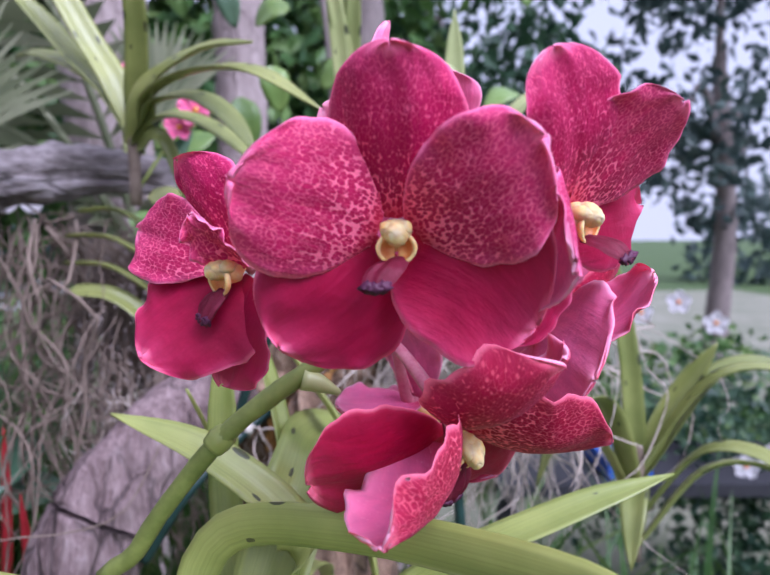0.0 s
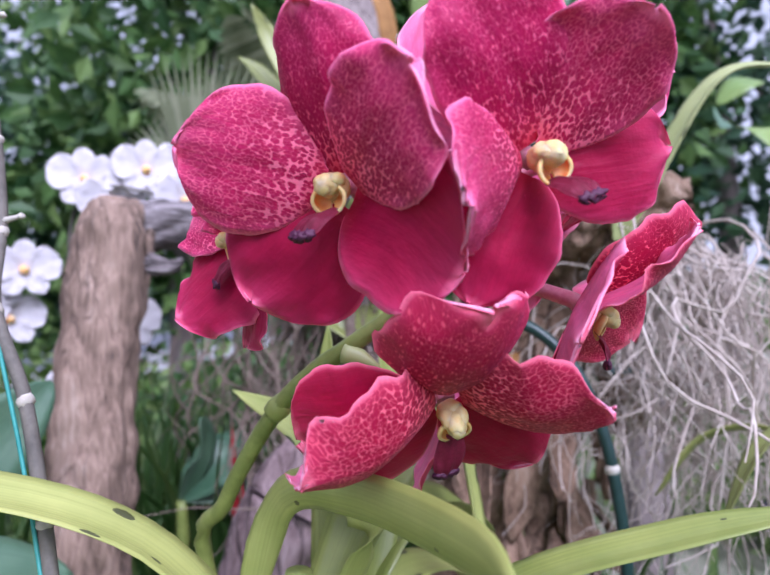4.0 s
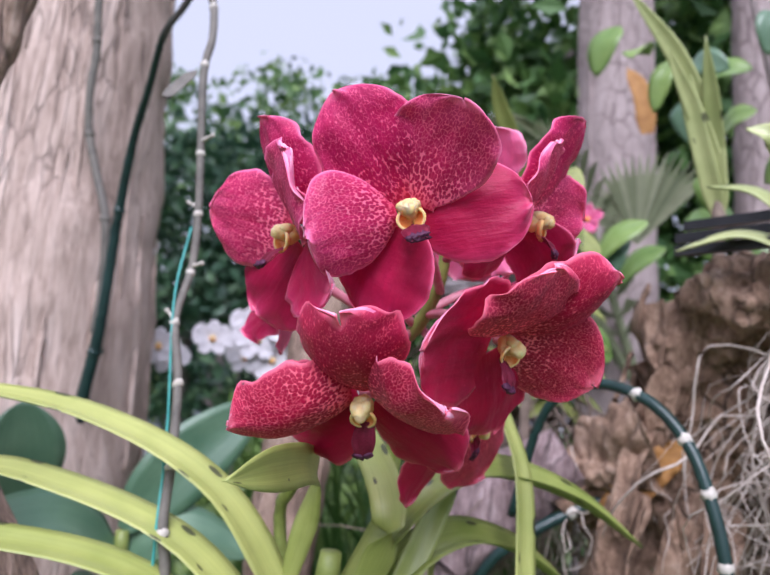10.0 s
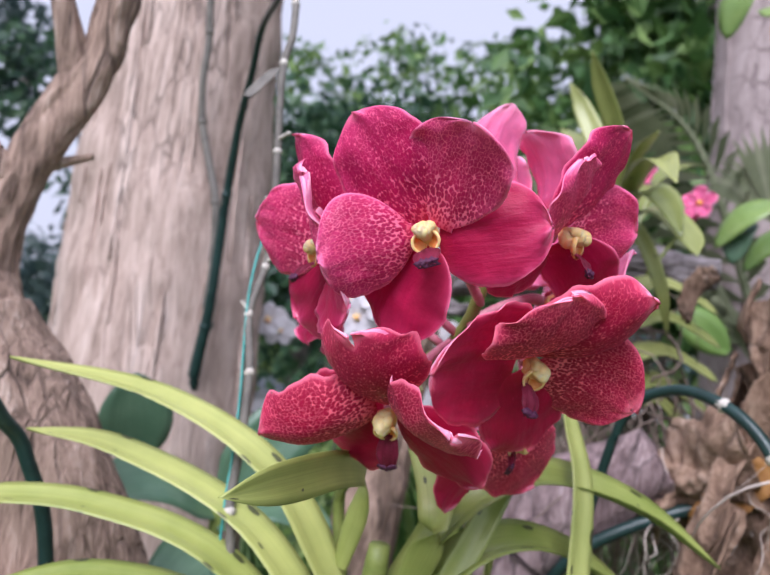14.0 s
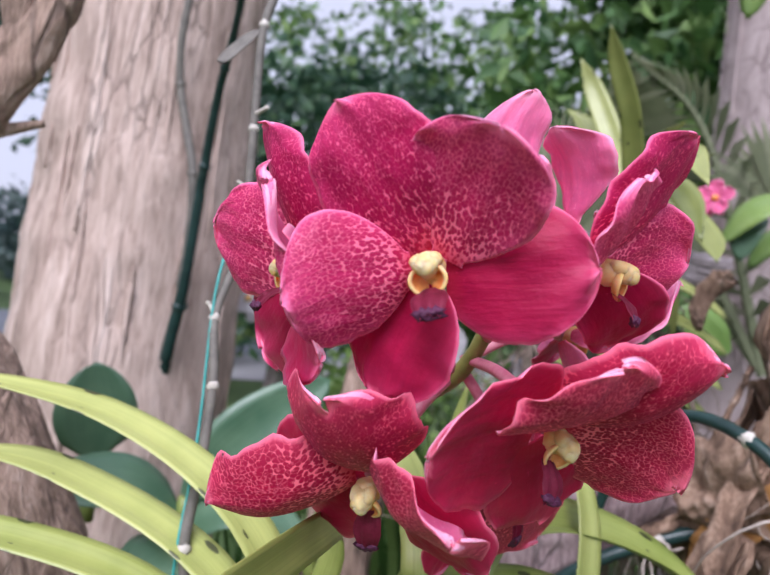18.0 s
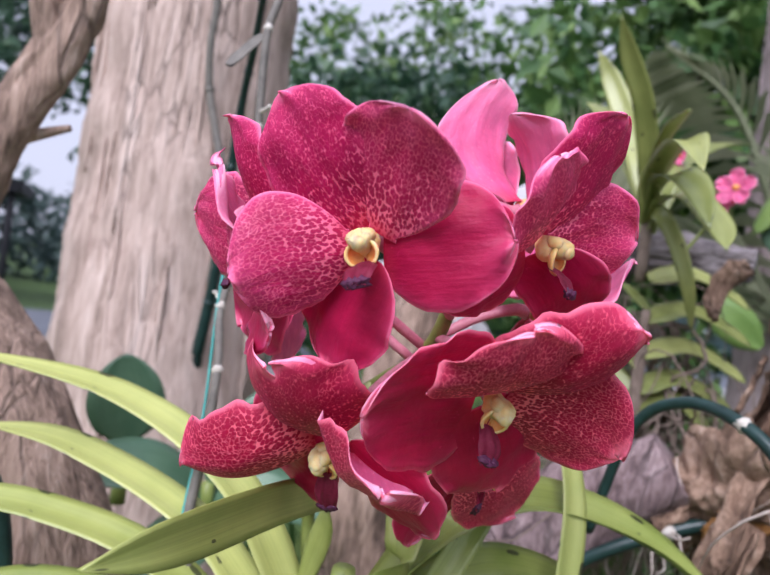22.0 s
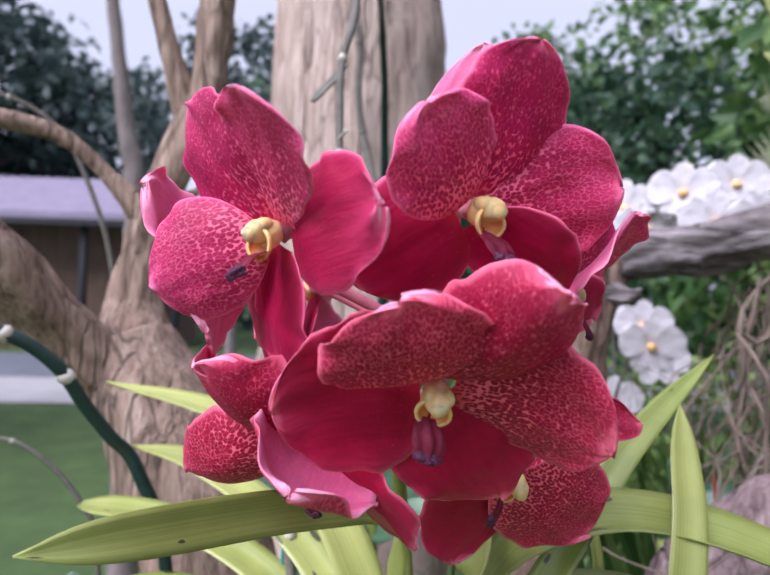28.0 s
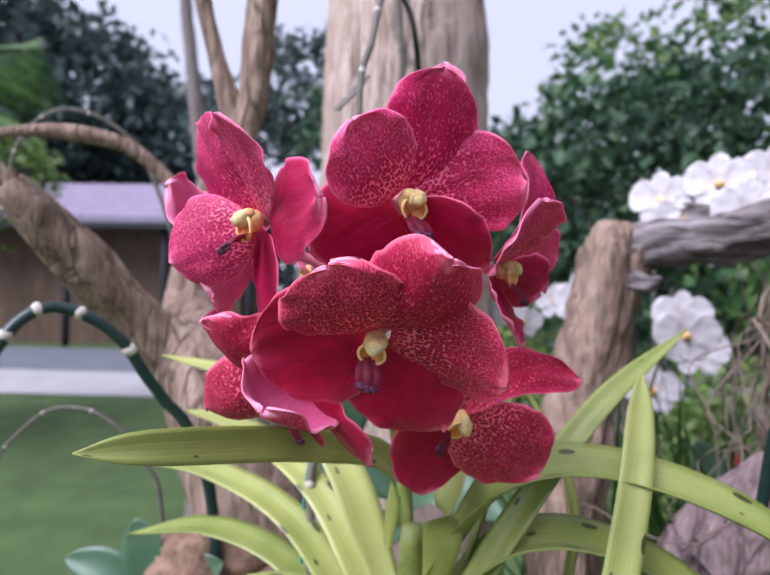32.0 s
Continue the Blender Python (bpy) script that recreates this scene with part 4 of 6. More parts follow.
flower(PLANT, (-0.043, 0.192, 1.356), (-0.7, -0.68, -0.2), (0, -0.25, 1), (-0.012, 0.246, 1.33),
       ((-16.6, 6.8, 33.9), 27.2, {"twist": 12.5, "bend": 0.039, "cup": -0.156, "blunt": 2.68, "claw": 0.41, "sweep": 0.069}),
       ((-9, -8, 16), 14, {"twist": 25, "bend": 0.1, "cup": 0.2, "blunt": 2.6, "claw": 0.58, "sweep": 0, "ruffle": 0.003}),
       ((-33.3, 16.6, 13.2), 29.3, {"twist": 31.9, "bend": 0.085, "cup": 0.074, "blunt": 2.68, "claw": 0.7, "sweep": -0.004, "ruffle": 0.002}),
       ((-5, 10, -37), 34, {"twist": 0, "bend": 0.05, "cup": -0.05, "blunt": 2.6, "claw": 0.58, "sweep": 0}),
       ((-26.8, -1.6, -26.3), 44.5, {"twist": -10.7, "bend": 0.02, "cup": -0.108, "blunt": 0.8, "claw": 0.3, "sweep": 0.009, "nick": 0.5, "ruffle": 0.002}))

LEAVES = (
    ([(-0.068, 0.237, 1.175), (-0.105, 0.2, 1.243), (-0.151, 0.14, 1.279), (-0.180, 0.055, 1.296)], 0.026, {"roll": -0.35}),
    ([(-0.072, 0.237, 1.150), (-0.12, 0.19, 1.212), (-0.173, 0.121, 1.243), (-0.196, 0.068, 1.251)], 0.025, {"roll": -0.35}),
    ([(-0.073, 0.237, 1.125), (-0.115, 0.175, 1.193), (-0.152, 0.105, 1.216), (-0.178, 0.042, 1.217)], 0.025, {"roll": -0.35, "tip": "blunt"}),
    ([(-0.076, 0.24, 1.09), (-0.115, 0.18, 1.16), (-0.145, 0.11, 1.178), (-0.162, 0.04, 1.165)], 0.025, {"roll": -0.35}),
    ([(-0.078, 0.24, 1.06), (-0.125, 0.19, 1.12), (-0.15, 0.13, 1.125), (-0.165, 0.07, 1.10)], 0.025, {"roll": -0.35}),
    ([(-0.08, 0.235, 1.198), (-0.0615, 0.2362, 1.2503), (-0.0095, 0.1991, 1.2715), (0.0477, 0.1489, 1.2828), (0.066, 0.1245, 1.284)], 0.0165, {"roll": -1.45, "taper": 0.05, "keel": 0.12}),
    ([(-0.05, 0.262, 1.19), (-0.035, 0.268, 1.235), (-0.075, 0.28, 1.268), (-0.124, 0.287, 1.286)], 0.022, {"roll": -0.5}),
    ([(-0.058, 0.262, 1.19), (-0.040, 0.30, 1.246), (-0.038, 0.35, 1.254), (-0.022, 0.41, 1.238), (0.000, 0.460, 1.208)], 0.034, {"roll": 0.35, "keel": 0.28}),
    ([(-0.060, 0.262, 1.165), (-0.045, 0.31, 1.214), (-0.038, 0.37, 1.208), (-0.025, 0.44, 1.165)], 0.031, {"roll": 0.35, "keel": 0.25}),
    ([(-0.064, 0.262, 1.14), (-0.055, 0.33, 1.175), (-0.045, 0.40, 1.155), (-0.04, 0.46, 1.10)], 0.026, {"roll": 0.4}),
    ([(-0.068, 0.262, 1.11), (-0.058, 0.33, 1.14), (-0.05, 0.39, 1.115), (-0.045, 0.44, 1.06)], 0.026, {"roll": 0.4}),
    ([(0.002, 0.335, 1.14), (-0.008, 0.345, 1.20), (-0.022, 0.358, 1.254), (-0.044, 0.368, 1.285), (-0.058, 0.374, 1.306)], 0.019, {"up": (1, 0.0, 0.1), "keel": 0.12}),
    ([(-0.045, 0.27, 1.17), (-0.045, 0.31, 1.235), (-0.064, 0.355, 1.287), (-0.093, 0.413, 1.328)], 0.017, {"up": (0.9, -0.5, 0.4), "keel": 0.15}),
    ([(-0.075, 0.335, 1.16), (-0.083, 0.345, 1.215), (-0.09, 0.335, 1.255), (-0.098, 0.318, 1.29)], 0.008, {"up": (0.8, 0.3, 0.3)}),
    ([(-0.05, 0.268, 1.15), (0.02, 0.285, 1.205), (0.09, 0.297, 1.233), (0.146, 0.306, 1.249)], 0.020, {"roll": 0.4}),
    ([(-0.062, 0.245, 1.13), (-0.055, 0.20, 1.175), (-0.06, 0.15, 1.175), (-0.075, 0.09, 1.14)], 0.026, {"roll": -0.2}),
    ([(-0.05, 0.255, 1.14), (-0.02, 0.24, 1.185), (0.01, 0.22, 1.18), (0.04, 0.19, 1.145)], 0.025, {"roll": 0.2}),
    ([(-0.06, 0.258, 1.08), (-0.02, 0.25, 1.12), (0.02, 0.24, 1.11), (0.05, 0.225, 1.07)], 0.025, {"roll": 0.2}),
    ([(-0.06, 0.27, 1.16), (-0.075, 0.30, 1.25), (-0.078, 0.312, 1.32)], 0.018, {"up": (0, -1, 0.1)}),
)
for pts, width, shape in LEAVES:
    part("leaf", ribbon(pts, width, **shape), M_STRAP, PLANT, "yellow-green strap leaf with small dark scars")


# ---- trunk, driftwood, stumps ----
def bare_trunk(name, base, pts, radii, mat, label, sides=32, n=90, rough=0.008, freq=12):
    ob = thing(name, base, label, "tree")
    bm = bmesh.new()
    tube(bm, pts, radii, sides, n, rough, freq)
    part("trunk", bm, mat, ob)
    rng = random.Random(round(base[0] * 100))
    line = spline(pts, 120)
    for k in range(26 if radii[0] > 0.1 else 10):
        i0 = rng.randrange(30, 70)
        a0, strip = rng.uniform(-2.6, 1.3), []
        for i in range(i0, i0 + rng.randrange(8, 22), 3):
            r = level(radii, i / 120) + rough * 0.1
            a0 += rng.gauss(0, 0.012)
            strip.append(line[i] + Vector((math.cos(a0) * r, math.sin(a0) * r, 0)))
        bm = bmesh.new()
        w = rng.uniform(0.0025, 0.006) * min(1.0, radii[0] / 0.15)
        tube(bm, strip, [w * 0.3, w, w * 0.9, w * 0.2], 7, 30, w * 0.5, 60)
        part("bark_strip", bm, mat, ob)
    return ob


bare_trunk("tree", (-0.79, 0.225, 0), [(-0.79, 0.225, -0.1), (-0.80, 0.225, 0.6), (-0.818, 0.225, 1.15), (-0.838, 0.226, 1.5), (-0.866, 0.227, 2.0), (-0.89, 0.228, 2.5), (-0.93, 0.23, 3.4), (-0.96, 0.23, 4.6)],
           [0.21, 0.175, 0.162, 0.154, 0.140, 0.130, 0.12, 0.11], M_BARK, "smooth pale pinkish-grey standing tree trunk with fine cracks", 48, 140, 0.010, 10)


def driftwood(name, base, limbs, mat, label, category="driftwood", rough=0.010, freq=18, branchmat=None, grain=0.3):
    ob = thing(name, base, label, category)
    for k, (pts, radii) in enumerate(limbs):
        bm = bmesh.new()
        tube(bm, pts, radii, 56, 26 * len(pts), rough * min(1.0, max(radii) / 0.03), freq, grain=grain)
        part("trunk" if k == 0 else "branch", bm, branchmat if k and branchmat else mat, ob)
    return ob


driftwood("driftwood_stump", (-0.40, 0.43, 0), [
    ([(-0.385, 0.40, 0.0), (-0.388, 0.405, 0.6), (-0.392, 0.415, 1.1), (-0.398, 0.445, 1.29), (-0.404, 0.465, 1.39), (-0.408, 0.475, 1.425)], [0.06, 0.045, 0.036, 0.034, 0.036, 0.024]),
    ([(-0.406, 0.468, 1.39), (-0.40, 0.505, 1.405), (-0.385, 0.56, 1.412), (-0.37, 0.63, 1.43), (-0.32, 0.70, 1.44), (-0.22, 0.76, 1.43)], [0.030, 0.029, 0.027, 0.026, 0.024, 0.02]),
    ([(-0.385, 0.475, 1.37), (-0.36, 0.49, 1.362), (-0.345, 0.495, 1.368)], [0.013, 0.008, 0.004])],
    M_DRIFT, "weathered grey-brown driftwood stump with a level branch", rough=0.014, freq=22, branchmat=M_DRIFTGREY)
driftwood("dead_tree", (-0.26, 0.135, 0), [
    ([(-0.25, 0.165, 0.0), (-0.252, 0.16, 0.5), (-0.258, 0.145, 0.9), (-0.268, 0.122, 1.09), (-0.288, 0.085, 1.19), (-0.312, 0.045, 1.262), (-0.323, 0.022, 1.311)], [0.07, 0.058, 0.048, 0.046, 0.05, 0.05, 0.038]),
    ([(-0.325, 0.026, 1.285), (-0.333, 0.022, 1.347), (-0.331, 0.030, 1.387), (-0.328, 0.040, 1.427), (-0.324, 0.051, 1.467), (-0.319, 0.067, 1.503), (-0.314, 0.082, 1.55), (-0.303, 0.092, 1.62), (-0.295, 0.10, 1.80)], [0.040, 0.024, 0.0195, 0.019, 0.0195, 0.0205, 0.018, 0.014, 0.010]),
    ([(-0.311, 0.02, 1.279), (-0.284, -0.016, 1.323), (-0.24, -0.047, 1.377), (-0.205, -0.071, 1.417), (-0.195, -0.079, 1.432)], [0.033, 0.0267, 0.0212, 0.0141, 0.0079]),
    ([(-0.33, 0.035, 1.413), (-0.319, 0, 1.456), (-0.303, -0.043, 1.489), (-0.264, -0.114, 1.491), (-0.225, -0.176, 1.46)], [0.0126, 0.0079, 0.0071, 0.0055, 0.0031]),
    ([(-0.33, 0.045, 1.432), (-0.323, 0.071, 1.443), (-0.317, 0.087, 1.449)], [0.0055, 0.0039, 0.0024]),
    ([(-0.318, 0.068, 1.508), (-0.313, 0.048, 1.575), (-0.303, 0.028, 1.664), (-0.295, 0.004, 1.782)], [0.0141, 0.011, 0.0079, 0.0047]),
    ([(-0.197, -0.076, 1.428), (-0.189, -0.084, 1.443), (-0.185, -0.087, 1.45)], [0.0047, 0.0031, 0.0008]),
    ([(-0.2, -0.073, 1.425), (-0.19, -0.074, 1.438), (-0.185, -0.075, 1.443)], [0.0047, 0.0024, 0.0008]),
    ([(-0.203, -0.081, 1.421), (-0.2, -0.09, 1.435), (-0.198, -0.094, 1.439)], [0.0039, 0.0024, 0.0008])],
    M_DRIFT, "dead forked tree limb, grey-brown and split at the tip", "dead tree")
BROWN = driftwood("rotten_stump", (-0.05, 0.60, 0), [
    ([(-0.09, 0.69, 0.0), (-0.09, 0.69, 0.7), (-0.085, 0.68, 1.12), (-0.06, 0.67, 1.26), (-0.03, 0.65, 1.36), (-0.01, 0.63, 1.41)], [0.12, 0.10, 0.08, 0.066, 0.05, 0.04]),
    ([(-0.085, 0.62, 1.25), (-0.11, 0.60, 1.235), (-0.145, 0.58, 1.195)], [0.045, 0.038, 0.022]),
    ([(-0.04, 0.64, 1.37), (0.03, 0.60, 1.39), (0.11, 0.60, 1.40)], [0.045, 0.035, 0.02])],
    M_BROWN, "crumbling brown rotten tree stump", "stump", 0.026, 20, grain=0.7)
rng = random.Random(8)
for k in range(34):
    a, z, r0 = rng.uniform(-2.9, 0.4), rng.uniform(1.10, 1.42), rng.uniform(0.055, 0.09)
    c = Vector((-0.06 - 0.3 * (1.3 - z) * 0.3 + math.cos(a) * r0 * 1.1, 0.67 + math.sin(a) * r0 * 1.1, z))
    o = Vector((math.cos(a), math.sin(a), 0.0))
    ln = rng.uniform(0.05, 0.13)
    lean = Vector((rng.gauss(0, 0.3), rng.gauss(0, 0.3), -1)).normalized()
    part("bark_flake", ribbon([c, c + lean * ln * 0.4 + o * rng.uniform(0.0, 0.02), c + lean * ln + o * rng.uniform(-0.01, 0.035)], rng.uniform(0.018, 0.05), up=o + Vector((rng.gauss(0, 0.3), rng.gauss(0, 0.3), 0.1)), keel=rng.uniform(-0.3, 0.3), thick=0.004, taper=0.3, tip=rng.choice(("point", "blunt", "oval")), ripple=0.0015, cols=8, n=10), M_BROWN, BROWN)
driftwood("leaning_log", (-0.25, 0.49, 0.0), [
    ([(-0.40, 0.35, 0.0), (-0.33, 0.42, 0.7), (-0.25, 0.49, 1.08), (-0.20, 0.535, 1.18), (-0.14, 0.58, 1.24)], [0.06, 0.052, 0.044, 0.040, 0.032])],
    M_LOG, "leaning purplish-brown log behind the leaves", "log")
bare_trunk("tree", (-0.67, 1.6, 0), [(-0.67, 1.60, 0.0), (-0.68, 1.57, 1.2), (-0.69, 1.55, 2.0), (-0.70, 1.53, 3.0), (-0.72, 1.5, 4.5)], [0.13, 0.105, 0.1, 0.095, 0.08], M_TRUNKPINK, "slender pinkish-grey tree trunk behind the orchids")
bare_trunk("tree", (-0.42, 1.85, 0), [(-0.42, 1.85, 0.0), (-0.42, 1.85, 1.4), (-0.44, 1.85, 2.6), (-0.5, 1.8, 4.2)], [0.09, 0.075, 0.07, 0.05], M_TRUNKPINK, "thin brownish tree trunk further back")
bare_trunk("tree", (-2.6, -0.75, 0), [(-2.6, -0.75, 0.0), (-2.62, -0.74, 1.6), (-2.58, -0.80, 2.2), (-2.55, -0.92, 3.2)], [0.07, 0.055, 0.035, 0.02], M_GREYBARK, "thin bare grey tree with dead twigs", 16, 50)


# ---- trees ----
def tree(base, trunk, radii, limbs, blobs, count, size, leafmat, seed, label, bark=M_GREYBARK):
    ob = thing("tree", base, label, "tree")
    bm = bmesh.new()
    tube(bm, trunk, radii, 14, 40, 0.01, 5)
    part("trunk", bm, bark, ob)
    for pts, r in limbs:
        bm = bmesh.new()
        tube(bm, pts, r, 8, 16, 0.004, 6)
        part("limb", bm, bark, ob)
    leaf_cloud("crown", leafmat, blobs, count, size, seed, ob)
    return ob


def limbs_to(top, blobs, r):
    t = Vector(top)
    return [([t - Vector((0, 0, 0.6)), t.lerp(Vector(b[:3]), 0.5) + Vector((0, 0, 0.15)), Vector(b[:3])], [r, r * 0.6, r * 0.2]) for b in blobs[:6]]


def crowned(x, y, height, blobs, count, size, mat, seed, label, r=0.12):
    top = (x, y, height)
    return tree((x, y, 0), [(x, y, 0), (x + 0.1, y, height * 0.5), top], [r, r * 0.8, r * 0.55], limbs_to(top, blobs, r * 0.45), blobs, count, size, mat, seed, label)


crowned(-6.1, 2.4, 1.9, [(-6.0, 2.3, 2.5, 1.4, 1.3, 1.2), (-5.8, 3.3, 2.8, 1.2, 1.2, 1.0), (-6.2, 1.5, 2.4, 0.9, 0.7, 1.0), (-5.7, 2.9, 1.4, 1.2, 1.6, 0.8), (-5.2, 3.9, 2.0, 1.0, 1.0, 1.2)], 8500, 0.15, F_DARK, 11, "leafy dark green tree with sky showing through")
crowned(-3.3, 3.6, 2.6, [(-3.1, 3.6, 2.9, 1.15, 1.15, 1.05), (-2.3, 4.2, 4.2, 1.4, 1.4, 1.2), (-3.5, 4.2, 2.3, 1.4, 1.2, 1.0), (-3.9, 3.3, 1.7, 1.1, 1.0, 0.8)], 9500, 0.17, F_MID, 12, "broad green tree with fresh light leaves")
crowned(-1.4, 5.2, 3.0, [(-1.4, 5.2, 3.6, 1.8, 1.4, 1.5), (-2.1, 4.6, 2.3, 1.3, 1.1, 1.0), (-0.6, 5.4, 2.6, 1.2, 1.2, 1.2), (-0.9, 5.0, 4.8, 1.5, 1.2, 1.0), (-1.5, 5.0, 1.2, 1.6, 1.2, 0.9)], 13000, 0.18, F_MID, 13, "tall dense green tree")
crowned(0.5, 6.0, 3.2, [(0.5, 6.0, 3.4, 1.4, 1.2, 1.6), (1.0, 5.6, 2.2, 1.0, 1.0, 1.0), (0.2, 5.8, 4.6, 1.6, 1.2, 1.0), (0.3, 5.6, 2.3, 1.1, 1.0, 0.8)], 3300, 0.17, F_DARK, 14, "dense dark tree with small gaps of sky")
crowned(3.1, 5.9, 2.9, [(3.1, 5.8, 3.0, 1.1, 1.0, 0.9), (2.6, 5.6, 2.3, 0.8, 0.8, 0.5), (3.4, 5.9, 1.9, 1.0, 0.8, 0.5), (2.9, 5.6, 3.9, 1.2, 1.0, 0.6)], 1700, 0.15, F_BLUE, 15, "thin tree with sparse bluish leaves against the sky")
crowned(-11.5, 0.6, 3.4, [(-11.4, 1.4, 3.4, 1.7, 1.7, 1.3), (-11.2, -0.9, 4.6, 1.4, 1.3, 1.0), (-11.8, 2.9, 3.0, 1.6, 1.6, 1.6)], 4200, 0.22, F_DARK, 16, "loose tree crown beyond the trunk")
crowned(-8.6, 3.9, 3.4, [(-8.5, 2.9, 4.5, 1.0, 1.0, 0.8), (-7.9, 4.2, 4.7, 1.2, 1.1, 0.9), (-8.3, 3.5, 3.5, 1.3, 1.2, 0.9), (-7.3, 5.4, 4.6, 1.1, 1.1, 1.0)], 3000, 0.17, F_MID, 20, "tall green tree with airy leaves beyond the trunk")
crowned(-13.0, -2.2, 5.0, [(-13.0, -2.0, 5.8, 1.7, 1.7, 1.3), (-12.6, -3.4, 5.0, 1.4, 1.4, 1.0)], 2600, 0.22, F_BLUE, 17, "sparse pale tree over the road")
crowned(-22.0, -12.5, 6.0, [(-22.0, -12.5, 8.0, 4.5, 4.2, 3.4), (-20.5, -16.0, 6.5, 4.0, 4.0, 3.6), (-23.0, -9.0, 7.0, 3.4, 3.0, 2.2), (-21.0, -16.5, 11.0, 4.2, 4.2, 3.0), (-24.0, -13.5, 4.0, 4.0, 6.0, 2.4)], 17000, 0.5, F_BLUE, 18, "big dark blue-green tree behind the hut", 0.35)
crowned(-5.6, -4.7, 1.9, [(-5.4, -4.5, 2.3, 0.8, 0.8, 0.7), (-5.1, -5.1, 1.9, 0.8, 0.8, 0.6), (-5.9, -4.1, 2.6, 0.6, 0.6, 0.5)], 4200, 0.12, F_LIGHT, 19, "slim young tree with light green leaves on the lawn", 0.05)
for k, (x, y, z, rx, ry, rz, n, mt, s) in enumerate(((-4.6, -4.3, 0.9, 0.8, 0.9, 0.75, 3200, F_LIGHT, 0.09), (-9.2, 1.9, 0.7, 1.2, 1.6, 0.7, 3000, F_LIGHT, 0.14), (-6.4, 0.9, 0.5, 0.7, 0.9, 0.5, 2200, F_LIGHT, 0.1),
                                                   (-3.0, 2.2, 0.55, 0.9, 0.9, 0.6, 2600, F_LIGHT, 0.09), (-1.6, 2.9, 0.6, 1.0, 0.8, 0.7, 3200, F_MID, 0.09), (0.6, 3.8, 0.3, 1.0, 0.7, 0.4, 2400, F_LIGHT, 0.08), (2.0, 3.6, 0.4, 1.0, 0.7, 0.4, 2200, F_MID, 0.08), (1.25, 2.3, 0.45, 0.55, 0.4, 0.4, 3200, F_DARK, 0.05))):
    tagged(leaf_cloud("shrub", mt, [(x, y, z, rx, ry, rz), (x + 0.3, y - 0.3, z * 0.6, rx * 0.8, ry * 0.8, rz * 0.7)], n, s, 40 + k), "rounded leafy green garden shrub", "shrub")
far = []
for k in range(70):
    a = radians(-60 + 200 * k / 69)
    d = 30 + 8 * math.sin(k * 1.7)
    if -0.50 < a < -0.03:
        continue
    far.append((-math.sin(a) * d, math.cos(a) * d, 1.6 + 0.6 * math.sin(k * 2.3), 2.4, 2.4, 2.2))
# the haze of distance is only in the bluish leaf colour
tagged(leaf_cloud("far_woods", F_BLUE, far, 26000, 0.5, 71), "distant belt of trees around the garden, haze tinted into their leaves", "woods", "", "stuff")

# ---- hut across the road ----
HUT = thing("hut", (-15.5, -7.0, 0), "low wooden hut with a lilac-grey tiled roof beside the road", "hut")


def box(bm, x0, x1, y0, y1, z0, z1):
    v = [bm.verts.new((x, y, z)) for z in (z0, z1) for x, y in ((x0, y0), (x1, y0), (x1, y1), (x0, y1))]
    for q in ((0, 3, 2, 1), (4, 5, 6, 7), (0, 1, 5, 4), (1, 2, 6, 5), (2, 3, 7, 6), (3, 0, 4, 7)):
        bm.faces.new([v[i] for i in q])


bm = bmesh.new()
box(bm, -18.5, -15.2, -13.5, -4.2, 0, 3.3)
part("wall", bm, M_WALLWOOD, HUT, smooth=False)
bm = bmesh.new()
e = [bm.verts.new(p) for p in ((-14.0, -14.5, 3.15), (-14.0, -3.4, 3.15), (-16.8, -4.6, 4.4), (-16.8, -13.4, 4.4), (-19.6, -14.5, 3.15), (-19.6, -3.4, 3.15),
                               (-14.0, -14.5, 3.0), (-14.0, -3.4, 3.0), (-19.6, -14.5, 3.0), (-19.6, -3.4, 3.0))]
for q in ((0, 1, 2, 3), (1, 5, 2), (5, 4, 3, 2), (4, 0, 3), (6, 7, 1, 0), (7, 9, 5, 1), (9, 8, 4, 5), (8, 6, 0, 4), (6, 8, 9, 7)):
    bm.faces.new([e[i] for i in q])
part("roof", bm, M_ROOF, HUT, "lilac-grey roof", smooth=False)
for y in (-13.0, -10.6, -8.2, -5.8, -3.7):
    bm = bmesh.new()
    tube(bm, [(-14.3, y, 0), (-14.3, y, 3.1)], [0.09, 0.09], 8, 2)
    part("post", bm, M_DARK, HUT)
bm = bmesh.new()
box(bm, -14.2, -13.97, -14.4, -3.5, 2.86, 2.998)
part("fascia", bm, M_DARK, HUT, smooth=False)
bm = bmesh.new()
box(bm, -17.0, -14.6, -4.1, -1.5, 2.3, 2.55)
part("porch_roof", bm, M_DARK, HUT, "dark low porch roof", smooth=False)
for y in (-2.9, -1.7):
    bm = bmesh.new()
    tube(bm, [(-14.8, y, 0), (-14.8, y, 2.31)], [0.08, 0.08], 8, 2)
    part("post", bm, M_DARK, HUT)


# ---- wires, dry spikes, roots ----
def strand(name, pts, r, mat, label, category, nodes=(), nodemat=None, sides=8):
    ob = thing(name, pts[-1], label, category)
    bm = bmesh.new()
    line = tube(bm, pts, r, sides, 12 * len(pts))
    part("stem", bm, mat, ob)
    for f in nodes:
        p = line[int(f * (len(line) - 1))]
        bm = bmesh.new()
        lump(bm, p, (level(r, f) * 1.25, level(r, f) * 1.25, level(r, f) * 1.2), Matrix.Identity(3), 0.3, 8)
        part("node", bm, nodemat or mat, ob)
    return ob


